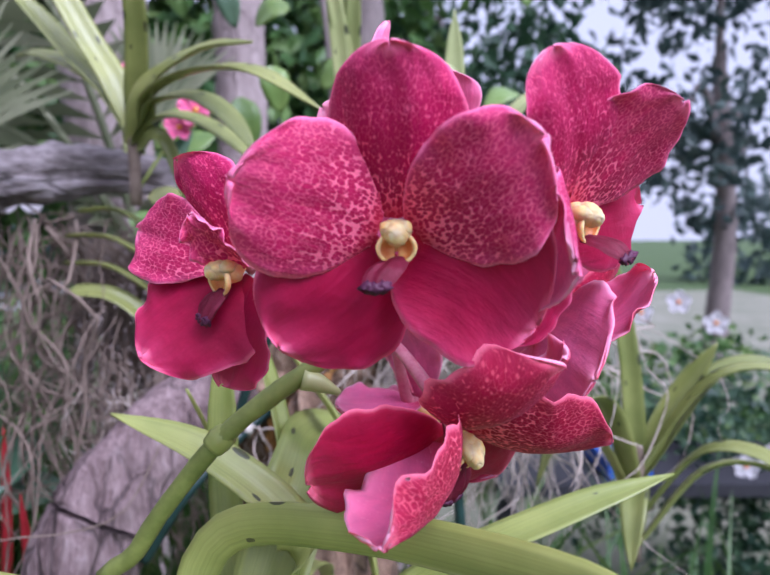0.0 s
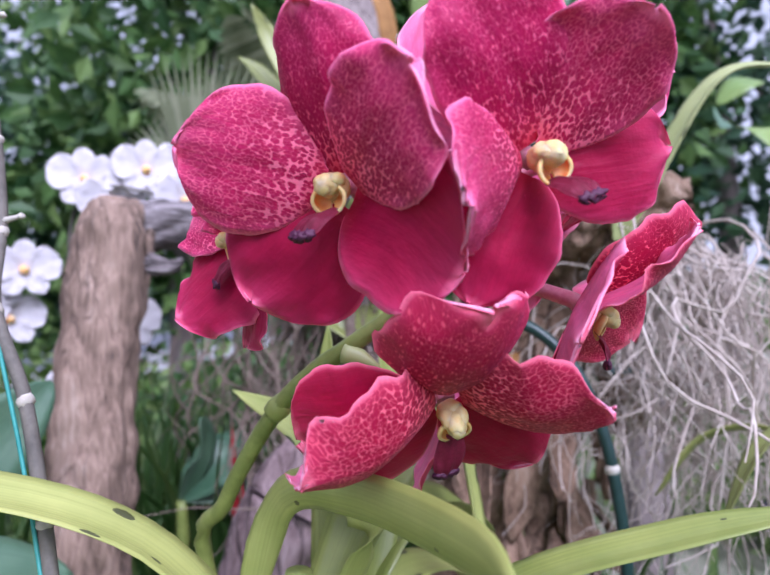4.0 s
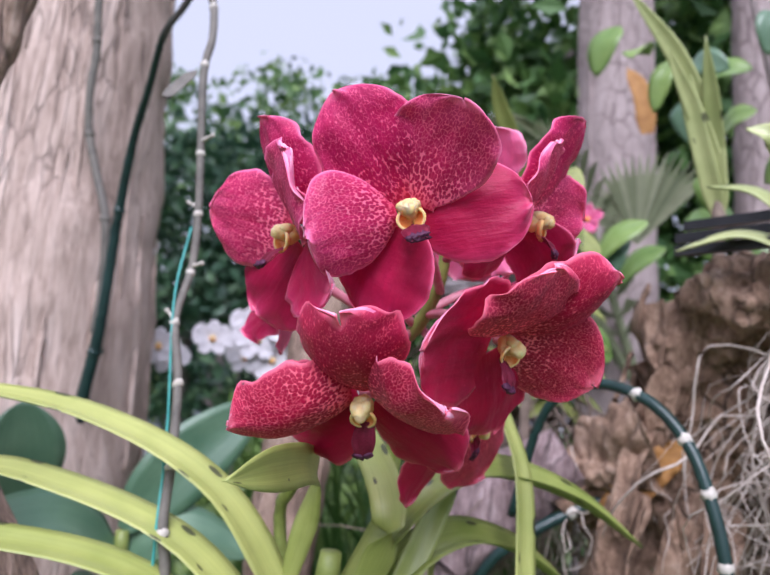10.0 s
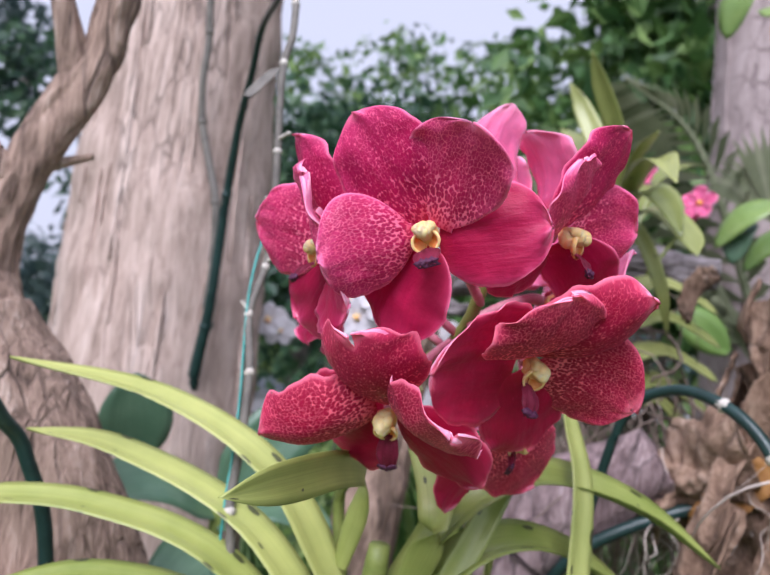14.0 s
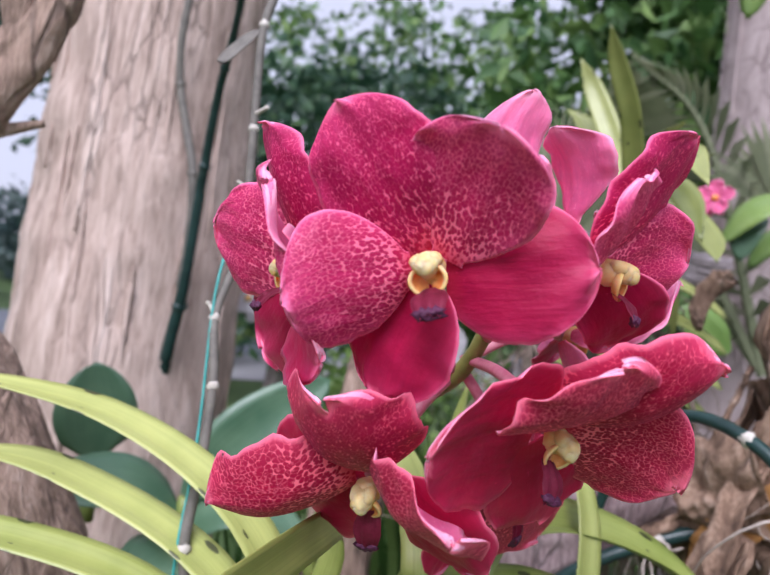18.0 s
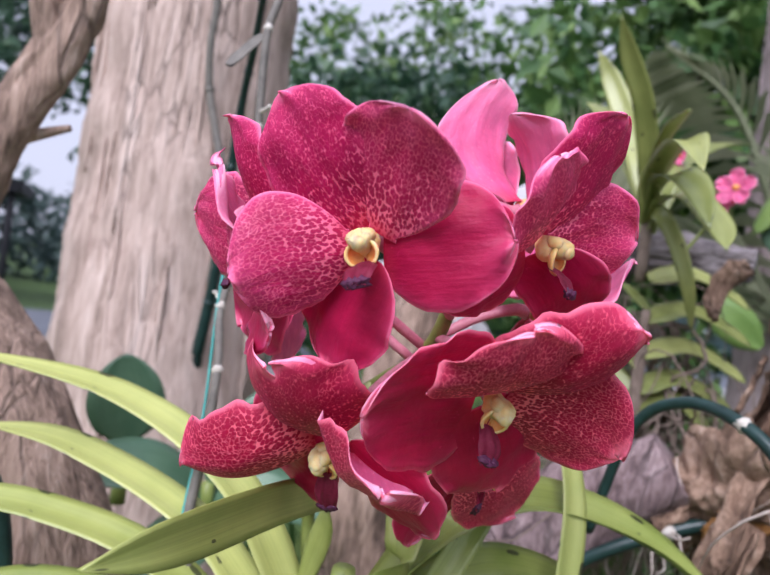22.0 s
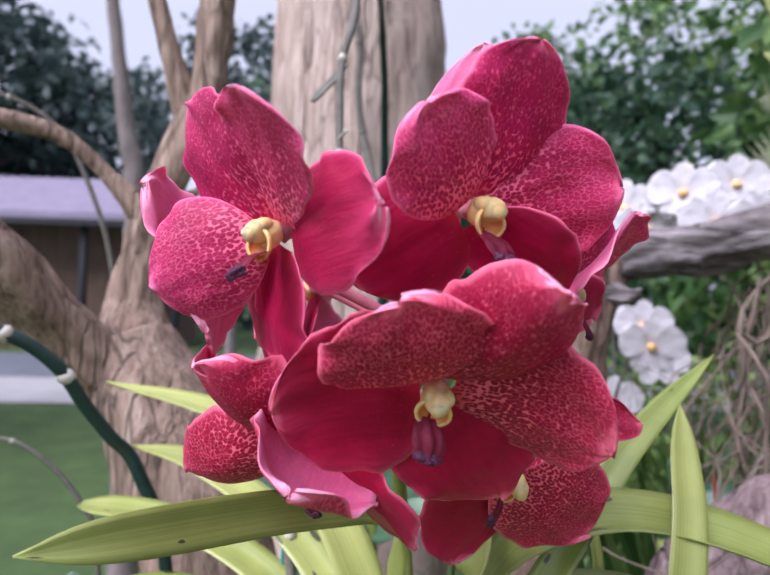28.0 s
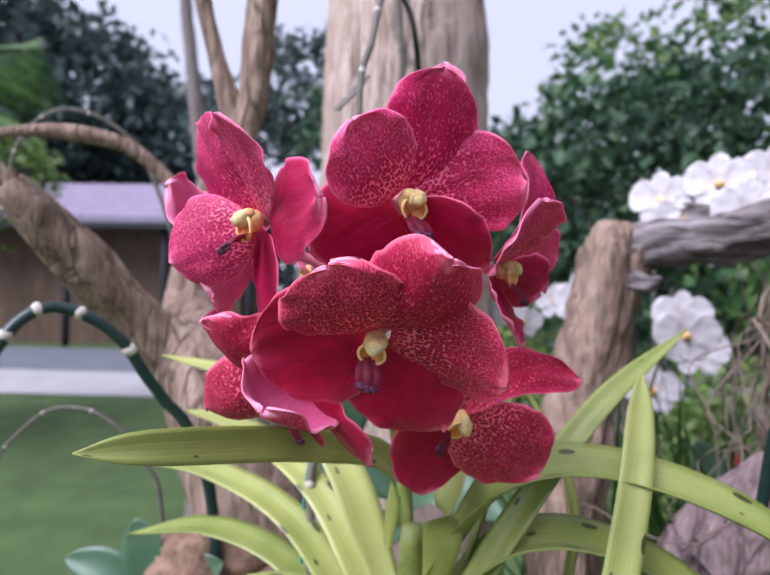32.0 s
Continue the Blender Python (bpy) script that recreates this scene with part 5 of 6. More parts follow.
strand("support_wire", [(-0.12, 0.47, 1.20), (-0.09, 0.468, 1.285), (-0.05, 0.468, 1.312), (-0.006, 0.467, 1.306), (0.024, 0.467, 1.281), (0.042, 0.464, 1.245), (0.053, 0.462, 1.20), (0.06, 0.46, 1.12), (0.065, 0.46, 0.9)],
       [0.0038, 0.0042, 0.0042, 0.0042], M_HOSE, "dark green glossy wire hoop with pale nodes", "wire", (0.37, 0.5, 0.62, 0.74), M_PALE)
strand("arching_spike", [(-0.70, 0.262, 0.9), (-0.69, 0.262, 1.161), (-0.665, 0.258, 1.235), (-0.635, 0.262, 1.337), (-0.606, 0.26, 1.469), (-0.558, 0.255, 1.567), (-0.499, 0.25, 1.618), (-0.444, 0.243, 1.657), (-0.37, 0.236, 1.653), (-0.301, 0.225, 1.638), (-0.257, 0.217, 1.616)],
       [0.0085, 0.0088, 0.0082, 0.0068, 0.0052, 0.0042, 0.0036, 0.0032, 0.0030], M_HOSE, "long flower spike arching over from green to dry grey", "spike", (0.28, 0.42, 0.55, 0.68), M_HOSE)
strand("dry_spike", [(-0.27, 0.2195, 1.6235), (-0.257, 0.217, 1.616), (-0.225, 0.214, 1.587), (-0.208, 0.21, 1.55), (-0.199, 0.203, 1.518), (-0.19, 0.203, 1.463), (-0.184, 0.204, 1.415), (-0.179, 0.202, 1.373), (-0.169, 0.191, 1.336), (-0.153, 0.191, 1.299), (-0.139, 0.187, 1.255), (-0.126, 0.181, 1.221), (-0.12, 0.183, 1.186), (-0.118, 0.183, 1.05)],
       [0.0030, 0.0030, 0.0027, 0.0027, 0.0030, 0.0032], M_DRY, "dry grey hanging spike end with pale nodes", "spike", (0.17, 0.30, 0.40, 0.475, 0.55, 0.62, 0.70, 0.78, 0.86), M_PALE)
for p, d in (((-0.190, 0.203, 1.463), (0.010, 0.004, 0.003)), ((-0.184, 0.204, 1.415), (-0.009, -0.004, 0.004)), ((-0.179, 0.202, 1.373), (0.009, 0.003, 0.002)), ((-0.169, 0.191, 1.336), (-0.008, -0.003, 0.006))):
    bm = bmesh.new()
    tube(bm, [p, Vector(p) + Vector(d)], [0.0018, 0.0009], 6, 4)
    lump(bm, Vector(p) + Vector(d), (0.0018, 0.0018, 0.0014), Matrix.Identity(3), 0.4, 8)
    tagged(part("withered_bud", bm, M_PALE, None, "", origin=p), "small pale withered bud scar on the hanging spike", "bud", "withered buds")
loose = ribbon([(-0.2126, 0.1832, 1.4961), (-0.223, 0.197, 1.5155), (-0.2244, 0.2073, 1.5294)], 0.012, up=(0.7, -0.7, 0.3))
tagged(part("withered_bract", loose, M_DRY, None, "", origin=(-0.215, 0.2, 1.51)), "pale papery withered bract on the hanging spike", "bract")
strand("dry_spike", [(-0.655, 0.205, 1.92), (-0.66, 0.216, 1.776), (-0.664, 0.222, 1.712), (-0.668, 0.221, 1.658), (-0.674, 0.228, 1.60), (-0.664, 0.243, 1.54), (-0.645, 0.255, 1.482), (-0.648, 0.262, 1.407), (-0.655, 0.261, 1.331)], [0.005, 0.0055, 0.006], M_DRY, "bluish-grey jointed spike against the trunk", "spike", (0.22, 0.5, 0.75), M_DRY)
strand("twine", [(-0.184, 0.2005, 1.40), (-0.172, 0.190, 1.35), (-0.150, 0.186, 1.28), (-0.137, 0.182, 1.245), (-0.124, 0.177, 1.2), (-0.116, 0.178, 1.05)], [0.0009, 0.0009], M_TAPE, "thin teal plant twine", "twine", sides=6)
strand("support_wire", [(-0.108, -0.06, 1.24), (-0.115, -0.048, 1.281), (-0.123, -0.036, 1.305), (-0.131, -0.029, 1.32), (-0.14, -0.018, 1.33), (-0.149, -0.005, 1.331), (-0.16, 0.015, 1.321), (-0.171, 0.031, 1.303), (-0.181, 0.042, 1.28), (-0.192, 0.054, 1.258), (-0.203, 0.07, 1.231), (-0.21, 0.09, 1.15), (-0.21, 0.1, 0.9)], [0.0044, 0.0046, 0.0048], M_HOSE, "thick dark green wire hoop over the lawn", "wire", (0.2, 0.33, 0.46, 0.6), M_PALE)
strand("dry_spike", [(-0.468, -0.32, 1.226), (-0.475, -0.305, 1.301), (-0.481, -0.296, 1.378), (-0.486, -0.286, 1.462), (-0.493, -0.276, 1.53), (-0.502, -0.257, 1.566), (-0.513, -0.227, 1.586), (-0.527, -0.189, 1.582), (-0.542, -0.152, 1.559), (-0.556, -0.128, 1.521), (-0.57, -0.09, 1.40), (-0.58, -0.07, 1.2)], [0.0022, 0.0026, 0.0032], M_DRY, "thin arching grey spike with pale buds", "spike", (0.26, 0.36, 0.48, 0.62), M_PALE)
strand("dry_spike", [(-0.328, -0.186, 1.147), (-0.328, -0.177, 1.167), (-0.328, -0.163, 1.188), (-0.331, -0.128, 1.219), (-0.335, -0.096, 1.223), (-0.338, -0.071, 1.214), (-0.343, -0.046, 1.191), (-0.347, -0.025, 1.16), (-0.351, -0.013, 1.121), (-0.355, 0.0, 0.95)], [0.0014, 0.002, 0.0026], M_DRY, "thin drooping grey spike over the lawn", "spike", (0.2, 0.33, 0.5), M_PALE)
strand("support_wire", [(-0.20, 0.50, 1.10), (-0.16, 0.52, 1.16), (-0.10, 0.60, 1.21), (-0.02, 0.70, 1.235), (0.1, 0.8, 1.22)], [0.005, 0.006, 0.006], M_HOSE, "dark green wire arch beside the log", "wire", (0.4, 0.7), M_PALE)


def root_mass(name, base, spots, count, drop, seed, label, mat=M_ROOT, stout=1.0):
    """A tangle of hanging aerial roots, as one mesh."""
    rng = random.Random(seed)
    bm = bmesh.new()
    for k in range(count):
        x, y, z, sx, sy = spots[k % len(spots)]
        p = Vector((x + rng.gauss(0, sx), y + rng.gauss(0, sy), z + rng.gauss(0, 0.012)))
        pts, d = [p], Vector((rng.gauss(0, 0.6), rng.gauss(0, 0.6), -0.5))
        for j in range(9):
            d = (d * 0.5 + Vector((rng.gauss(0, 0.5), rng.gauss(0, 0.35), -0.5 + rng.gauss(0, 0.45)))).normalized()
            p = p + d * drop / 8 * rng.uniform(0.6, 1.3)
            pts.append(p)
        r = rng.choice((0.0003, 0.0004, 0.0004, 0.0005, 0.0006, 0.0008, 0.0010)) * stout
        tube(bm, pts, [r, r * 1.2, r, r * 1.1, r * 0.5], 5, 20, cap=False)
    return tagged(part(name, bm, mat, None, "", origin=base), label, "roots", "", "stuff")


root_mass("aerial_roots", (0.05, 0.55, 1.4), [(0.062, 0.60, 1.375, 0.014, 0.02), (0.092, 0.61, 1.36, 0.018, 0.02), (0.135, 0.615, 1.34, 0.03, 0.02)], 300, 0.27, 3, "tangle of pale hanging orchid roots")
root_mass("aerial_roots", (-0.33, 0.68, 1.4), [(-0.36, 0.66, 1.38, 0.04, 0.02), (-0.30, 0.68, 1.36, 0.04, 0.02), (-0.26, 0.69, 1.30, 0.03, 0.02)], 210, 0.34, 4, "brownish tangle of hanging orchid roots under the branch", M_ROOTBROWN, 1.7)
root_mass("aerial_roots", (-0.20, 0.60, 1.22), [(-0.23, 0.62, 1.21, 0.04, 0.03), (-0.15, 0.60, 1.22, 0.04, 0.03)], 60, 0.10, 5, "short pale roots clasping the log")


# ---- neighbouring vandas ----
def vanda(base, leaves, label, mat=M_STRAP2, stem=None):
    ob = thing("vanda_orchid", base, label, "orchid", "neighbouring vandas")
    b = Vector(base)
    bm = bmesh.new()
    tube(bm, stem or [b - Vector((0, 0, 0.08)), b, b + Vector((0, 0, 0.02))], [0.0055, 0.0065, 0.004], 10, 8, 0.001, 50)
    part("stem", bm, M_ROOTBROWN, ob, "woody brown stem")
    for pts, w, shape in leaves:
        part("leaf", ribbon([b + Vector(p) for p in pts], w, **shape), mat, ob)
    return ob


def fan(dirs, length, width, lift, droop, rng, twist=0.3):
    out = []
    for k, (dx, dy, f) in enumerate(dirs):
        L = length * f
        z0 = -0.012 * k
        out.append(([(0, 0, z0), (dx * L * 0.35, dy * L * 0.35, z0 + lift * L), (dx * L * 0.72, dy * L * 0.72, z0 + lift * L * 1.15 - droop * L * 0.25), (dx * L, dy * L, z0 + lift * L - droop * L)], width, {"roll": rng.uniform(-twist, twist)}))
    return out


R = random.Random(5)
vanda((-0.244, 0.621, 1.480), [
    ([(0, 0, -0), (0.014, -0.024, 0.042), (0.026, -0.053, 0.087), (0.030, -0.082, 0.124), (0.036, -0.104, 0.152)], 0.023, {"up": (0.5, -0.85, 0.15)}),
    ([(0, 0, -0.003), (-0.018, 0.002, 0.041), (-0.045, 0.007, 0.084), (-0.076, -0.001, 0.146), (-0.086, -0.018, 0.180)], 0.03, {"up": (0.45, -0.8, 0.45)}),
    ([(0, 0, -0.006), (-0.026, 0.009, 0.033), (-0.063, 0.022, 0.067), (-0.109, 0.023, 0.119), (-0.133, 0.016, 0.139)], 0.03, {"up": (0.35, -0.6, 0.75)}),
    ([(0, 0, -0.009), (-0.021, 0.008, 0.027), (-0.059, 0.023, 0.057), (-0.115, 0.043, 0.080), (-0.146, 0.055, 0.081)], 0.029, {"up": (0.3, -0.6, 0.8)}),
    ([(0, 0, -0.012), (0.029, -0.025, 0.021), (0.084, -0.070, 0.030), (0.144, -0.122, 0.016), (0.203, -0.177, -0.024)], 0.032, {"up": (0.3, -0.6, 0.8)}),
    ([(0, 0, -0.015), (0.032, -0.021, 0.015), (0.077, -0.052, 0.012), (0.111, -0.067, -0.009), (0.139, -0.083, -0.043)], 0.032, {"up": (0.3, -0.6, 0.8)}),
    ([(0, 0, -0.018), (0.032, -0.010, 0.003), (0.074, -0.028, -0.005), (0.125, -0.054, -0.038), (0.144, -0.068, -0.057)], 0.03, {"up": (0.3, -0.5, 0.9)}),
    ([(0, 0, -0.021), (0.032, -0.033, 0.029), (0.092, -0.081, 0.045), (0.147, -0.133, 0.036)], 0.029, {"up": (0.4, -0.8, 0.5)}),
    ([(0, 0, -0.024), (0.030, -0.018, -0.014), (0.042, -0.004, -0.041), (0.052, 0.008, -0.083), (0.052, 0.021, -0.125)], 0.018, {"up": (0.6, -0.7, 0.3)}),
    ([(0, 0, -0.027), (-0.010, 0.033, 0.036), (-0.027, 0.078, 0.067), (-0.071, 0.185, 0.112), (-0.139, 0.336, 0.158)], 0.031, {"up": (0.4, -0.6, 0.7)}),
    ([(0, 0, -0.03), (-0.011, 0.036, 0.027), (-0.032, 0.095, 0.042), (-0.070, 0.192, 0.041), (-0.095, 0.262, 0.021)], 0.031, {"up": (0.4, -0.6, 0.7)})], "vanda with arching green strap leaves growing on the driftwood branch")
vanda((-0.224, 0.614, 1.372), [
    ([(0, 0, -0), (-0.035, -0.003, 0.023), (-0.071, -0.006, 0.022)], 0.022, {"tip": "blunt"}),
    ([(0, 0, -0.03), (-0.041, -0.004, -0.004), (-0.083, -0.008, -0.001)], 0.022, {"tip": "blunt"}),
    ([(0, 0, -0.06), (-0.043, -0.005, -0.032), (-0.085, -0.01, -0.027)], 0.022, {"tip": "blunt"}),
    ([(0, 0, -0.09), (-0.04, -0.006, -0.06), (-0.081, -0.012, -0.054)], 0.022, {"tip": "blunt", "up": (0.3, -0.6, 0.8)}),
    ([(0, 0, -0.10), (0.012, 0.041, -0.085), (0.024, 0.10, -0.13)], 0.025, {"up": (0.5, -0.5, 0.8), "tip": "blunt"}),
    ([(0, 0, 0.03), (0.011, 0.05, 0.04), (0.024, 0.12, 0.015)], 0.027, {"up": (0.5, -0.5, 0.8), "tip": "blunt"}),
    ([(0, 0, -0.01), (0.012, 0.051, 0.004), (0.026, 0.125, -0.022)], 0.027, {"up": (0.5, -0.5, 0.8), "tip": "blunt"}),
    ([(0, 0, -0.045), (0.012, 0.05, -0.033), (0.026, 0.125, -0.06)], 0.027, {"up": (0.5, -0.5, 0.8), "tip": "blunt"}),
    ([(0, 0, -0.08), (0.01, 0.046, -0.066), (0.024, 0.115, -0.095)], 0.027, {"up": (0.5, -0.5, 0.8), "tip": "blunt"})], "small green vanda with two ranks of short leaves under the branch", stem=[(-0.224, 0.614, 1.172), (-0.224, 0.614, 1.312), (-0.224, 0.614, 1.372)])
vanda((-0.036, 0.657, 1.481), [
    ([(0.0, 0.0, 0.0), (0.0, -0.021, 0.073), (-0.012, -0.057, 0.141), (-0.037, -0.106, 0.202)], 0.022, {"up": (0.2, -1, 0.15)}),
    ([(0.0, 0.0, 0.0), (0.0, -0.017, 0.058), (-0.02, -0.07, 0.158)], 0.020, {"up": (0.2, -1, 0.15)}),
    ([(0.0, 0.0, 0.0), (0.005, -0.017, 0.061), (0.012, -0.056, 0.157)], 0.020, {"up": (0.2, -1, 0.15)}),
    ([(0.0, 0.0, 0.0), (0.004, -0.012, 0.043), (0.007, -0.024, 0.087)], 0.020, {"up": (0.2, -1, 0.15), "tip": "blunt"}),
    ([(0.0, 0.0, 0.0), (-0.006, -0.028, 0.071), (-0.015, -0.062, 0.168)], 0.020, {"up": (0.2, -1, 0.15)}),
    ([(0.098, -0.099, -0.077), (0.098, -0.099, -0.047), (0.075, -0.111, -0.018), (0.044, -0.124, -0.009)], 0.021, {"up": (0.1, -0.6, 1)}),
    ([(0.092, -0.098, -0.094), (0.092, -0.098, -0.064), (0.062, -0.109, -0.048), (0.019, -0.123, -0.058)], 0.021, {"up": (0.1, -0.6, 1)}),
    ([(0.098, -0.099, -0.077), (0.099, -0.104, -0.019), (0.092, -0.117, 0.019), (0.073, -0.126, 0.03)], 0.022, {"up": (-0.4, -0.9, 0.5)}),
    ([(0.092, -0.098, -0.114), (0.098, -0.099, 0.003), (0.099, -0.104, 0.081)], 0.022, {"up": (0.2, -1, 0.15)}),
    ([(0.092, -0.098, -0.114), (0.159, -0.094, 0.001), (0.219, -0.084, 0.011)], 0.022, {"up": (0, -0.5, 1)})], "pale green vanda seated in a black plastic basket", M_PALELEAF)
BROADTREE = thing("shrub", (-0.1, 0.95, 0.9), "leafy climber with broad fresh green leaves behind the basket", "shrub")
bm = bmesh.new()
tube(bm, [(-0.10, 1.02, 0.0), (-0.10, 1.0, 1.2), (-0.08, 0.97, 1.6), (-0.12, 0.95, 1.9)], [0.008, 0.006, 0.004], 8, 20)
part("stem", bm, M_GREYBARK, BROADTREE)
RB = random.Random(12)
for k in range(46):
    c = Vector((-0.10 + RB.uniform(-0.22, 0.34), 0.98 + RB.uniform(-0.10, 0.12), 1.25 + RB.uniform(0.0, 0.85)))
    q = Vector((RB.gauss(0, 0.6), -0.3 + RB.gauss(0, 0.3), -0.8 + RB.gauss(0, 0.5))).normalized() * RB.uniform(0.06, 0.11)
    part("leaf", ribbon([c, c + q * 0.5 + Vector((0, -0.01, 0.008)), c + q], RB.uniform(0.035, 0.06), up=(RB.gauss(0.2, 0.4), -0.9, 0.5), tip="oval", keel=0.08, taper=0.1, n=10, cols=4), M_BROADLIGHT if k % 4 else M_BROAD, BROADTREE)
bare_trunk("tree", (0.02, 2.3, 0), [(0.02, 2.3, 0.0), (-0.02, 2.3, 1.4), (-0.10, 2.3, 2.6), (-0.2, 2.3, 4.0)], [0.08, 0.065, 0.06, 0.05], M_GREYBARK, "dark brownish tree trunk behind the basket", 20, 60)
BASKET = thing("basket", (0.0, 0.60, 1.43), "black plastic slatted basket on the rotten stump", "basket")
for k, (a, z, y) in enumerate(((-0.014, 1.424, 0.556), (-0.018, 1.437, 0.566), (-0.016, 1.450, 0.577))):
    bm = bmesh.new()
    box(bm, a - 0.015, a + 0.06, y, y + 0.008, z, z + 0.008)
    part("slat", bm, M_PLASTIC, BASKET, smooth=False)
vanda((0.215, 0.52, 1.17), fan([(0.8, -0.3, 1.0), (0.9, 0.1, 1.1), (-0.5, -0.3, 1.0), (-0.7, 0.1, 1.0), (0.6, -0.6, 0.9), (-0.3, -0.7, 0.7), (0.85, -0.2, 0.9)], 0.2, 0.024, 0.42, 0.25, R)
      + [([(0, 0, 0), (-0.01, 0, 0.1), (-0.03, 0.0, 0.2)], 0.02, {"up": (0, -1, 0.1)}), ([(0, 0, 0), (0.03, 0, 0.06), (0.06, -0.01, 0.11)], 0.022, {"up": (0, -1, 0.3)})], "green vanda with curving leaves low beside the stump")

# ---- broad-leaved orchids at the trunk's foot ----
BROADS = (
    ((-0.45, 0.165, 1.165), [([(0, 0, 0), (0.01, -0.005, 0.05), (0.015, -0.01, 0.095)], 0.075, {"up": (1, 0, 0.1), "tip": "oval", "keel": 0.06})]),
    ((-0.38, 0.24, 1.15), [([(0, 0, 0), (0.01, 0.05, 0.06), (0.02, 0.12, 0.12)], 0.07, {"tip": "oval", "up": (1, 0, 0.4), "keel": 0.1}), ([(0, 0, -0.02), (0.02, -0.06, 0.02), (0.03, -0.14, 0.02)], 0.06, {"tip": "oval", "up": (0.7, 0, 1), "keel": 0.1}), ([(0, 0, -0.03), (0.03, 0.04, 0.0), (0.06, 0.10, -0.02)], 0.06, {"tip": "oval", "up": (0.7, 0, 1)}), ([(0, 0, -0.05), (0.05, -0.03, -0.04), (0.09, -0.08, -0.07)], 0.06, {"tip": "oval", "up": (0.7, 0, 1)})]),
    ((-0.22, 0.04, 1.08), [([(0, 0, 0), (0.0, -0.01, 0.04), (0.0, -0.02, 0.075)], 0.04, {"tip": "oval", "up": (1, 0, 0.2)}), ([(0, 0, 0), (0.01, 0.03, 0.03), (0.02, 0.06, 0.05)], 0.04, {"tip": "oval", "up": (1, 0, 0.4)}), ([(0, 0, 0), (0.0, -0.04, 0.03), (0.0, -0.08, 0.04)], 0.035, {"tip": "oval", "up": (1, 0, 0.4)})]),
    ((-0.42, 0.56, 1.10), [([(0, 0, 0), (0.03, 0.04, 0.04), (0.05, 0.10, 0.05)], 0.06, {"tip": "oval", "up": (0.7, 0, 1)}), ([(0, 0, 0), (0.03, 0.0, 0.06), (0.05, -0.02, 0.10)], 0.05, {"tip": "oval", "up": (1, 0, 0.5)}), ([(0, 0, 0), (0.03, 0.08, 0.0), (0.05, 0.15, -0.02)], 0.06, {"tip": "oval", "up": (0.7, 0, 1)})]),
)
for base, lv in BROADS:
    ob = thing("broadleaf_orchid", base, "low orchid with broad bluish-green leaves at the wood's foot", "orchid", "broad-leaved orchids")
    b = Vector(base)
    bm = bmesh.new()
    tube(bm, [b - Vector((0, 0, 0.06)), b], [0.008, 0.006], 8, 4)
    part("stem", bm, M_STEM, ob)
    for pts, w, shape in lv:
        part("leaf", ribbon([b + Vector(p) for p in pts], w, taper=0.05, thick=0.002, **shape), M_BROAD, ob)
bm = bmesh.new()
for p, r in (((-0.235, 0.075, 1.11), (0.045, 0.05, 0.035)), ((-0.225, 0.12, 1.08), (0.045, 0.05, 0.04)), ((-0.25, 0.03, 1.07), (0.05, 0.045, 0.04))):
    lump(bm, p, r, Matrix.Identity(3), 0.5, 32)
tagged(part("moss_clump", bm, M_MOSS, None, "", origin=(-0.3, 0.1, 1.0)), "reddish-brown dry moss and coir on the dead wood", "moss")
bm = bmesh.new()
lump(bm, (-0.13, 0.67, 1.19), (0.05, 0.06, 0.04), Matrix.Identity(3), 0.7, 40)
tagged(part("bark_chunk", bm, M_BROWN, None, "", origin=(-0.13, 0.67, 1.19)), "broken chunk of brown bark in the heap", "bark")


# ---- white moth orchids ----
def white_flower(center, face, size, spray):
    z = Vector(face).normalized()
    x = Vector((0, 0, 1)).cross(z).normalized()
    fr = Matrix((x, z.cross(x), z)).transposed()
    c = Vector(center)
    bm = bmesh.new()
    lump(bm, c + z * 0.004, (0.006, 0.006, 0.007), fr, 0.2, 10)
    body = part("flower", bm, M_COLUMN, spray, "white moth-orchid flower with a yellow heart", origin=center)
    for ang, ln, w in ((90, 0.9, 0.62), (18, 1.0, 1.05), (162, 1.0, 1.05), (-52, 0.85, 0.62), (232, 0.85, 0.62)):
        a = radians(ang)
        tip = c + fr @ Vector((math.cos(a) * ln * size / 2, math.sin(a) * ln * size / 2, 0.004))
        ob = tepal(c, tip, fr @ Vector((0, 0, 1)), w * size / 2, M_WHITE, body, "petal", cup=0.05, bend=0.06, ruffle=0.0008)
        ob.data.materials[1] = M_WHITE


def white_spray(stem, flowers, size, label):
    ob = thing("moth_orchid", stem[0], label, "orchid", "white moth orchids")
    bm = bmesh.new()
    tube(bm, stem, [0.003, 0.0025, 0.002], 8, 24)
    part("flower_stem", bm, M_DRY, ob)
    for c, f in flowers:
        white_flower(c, f, size, ob)


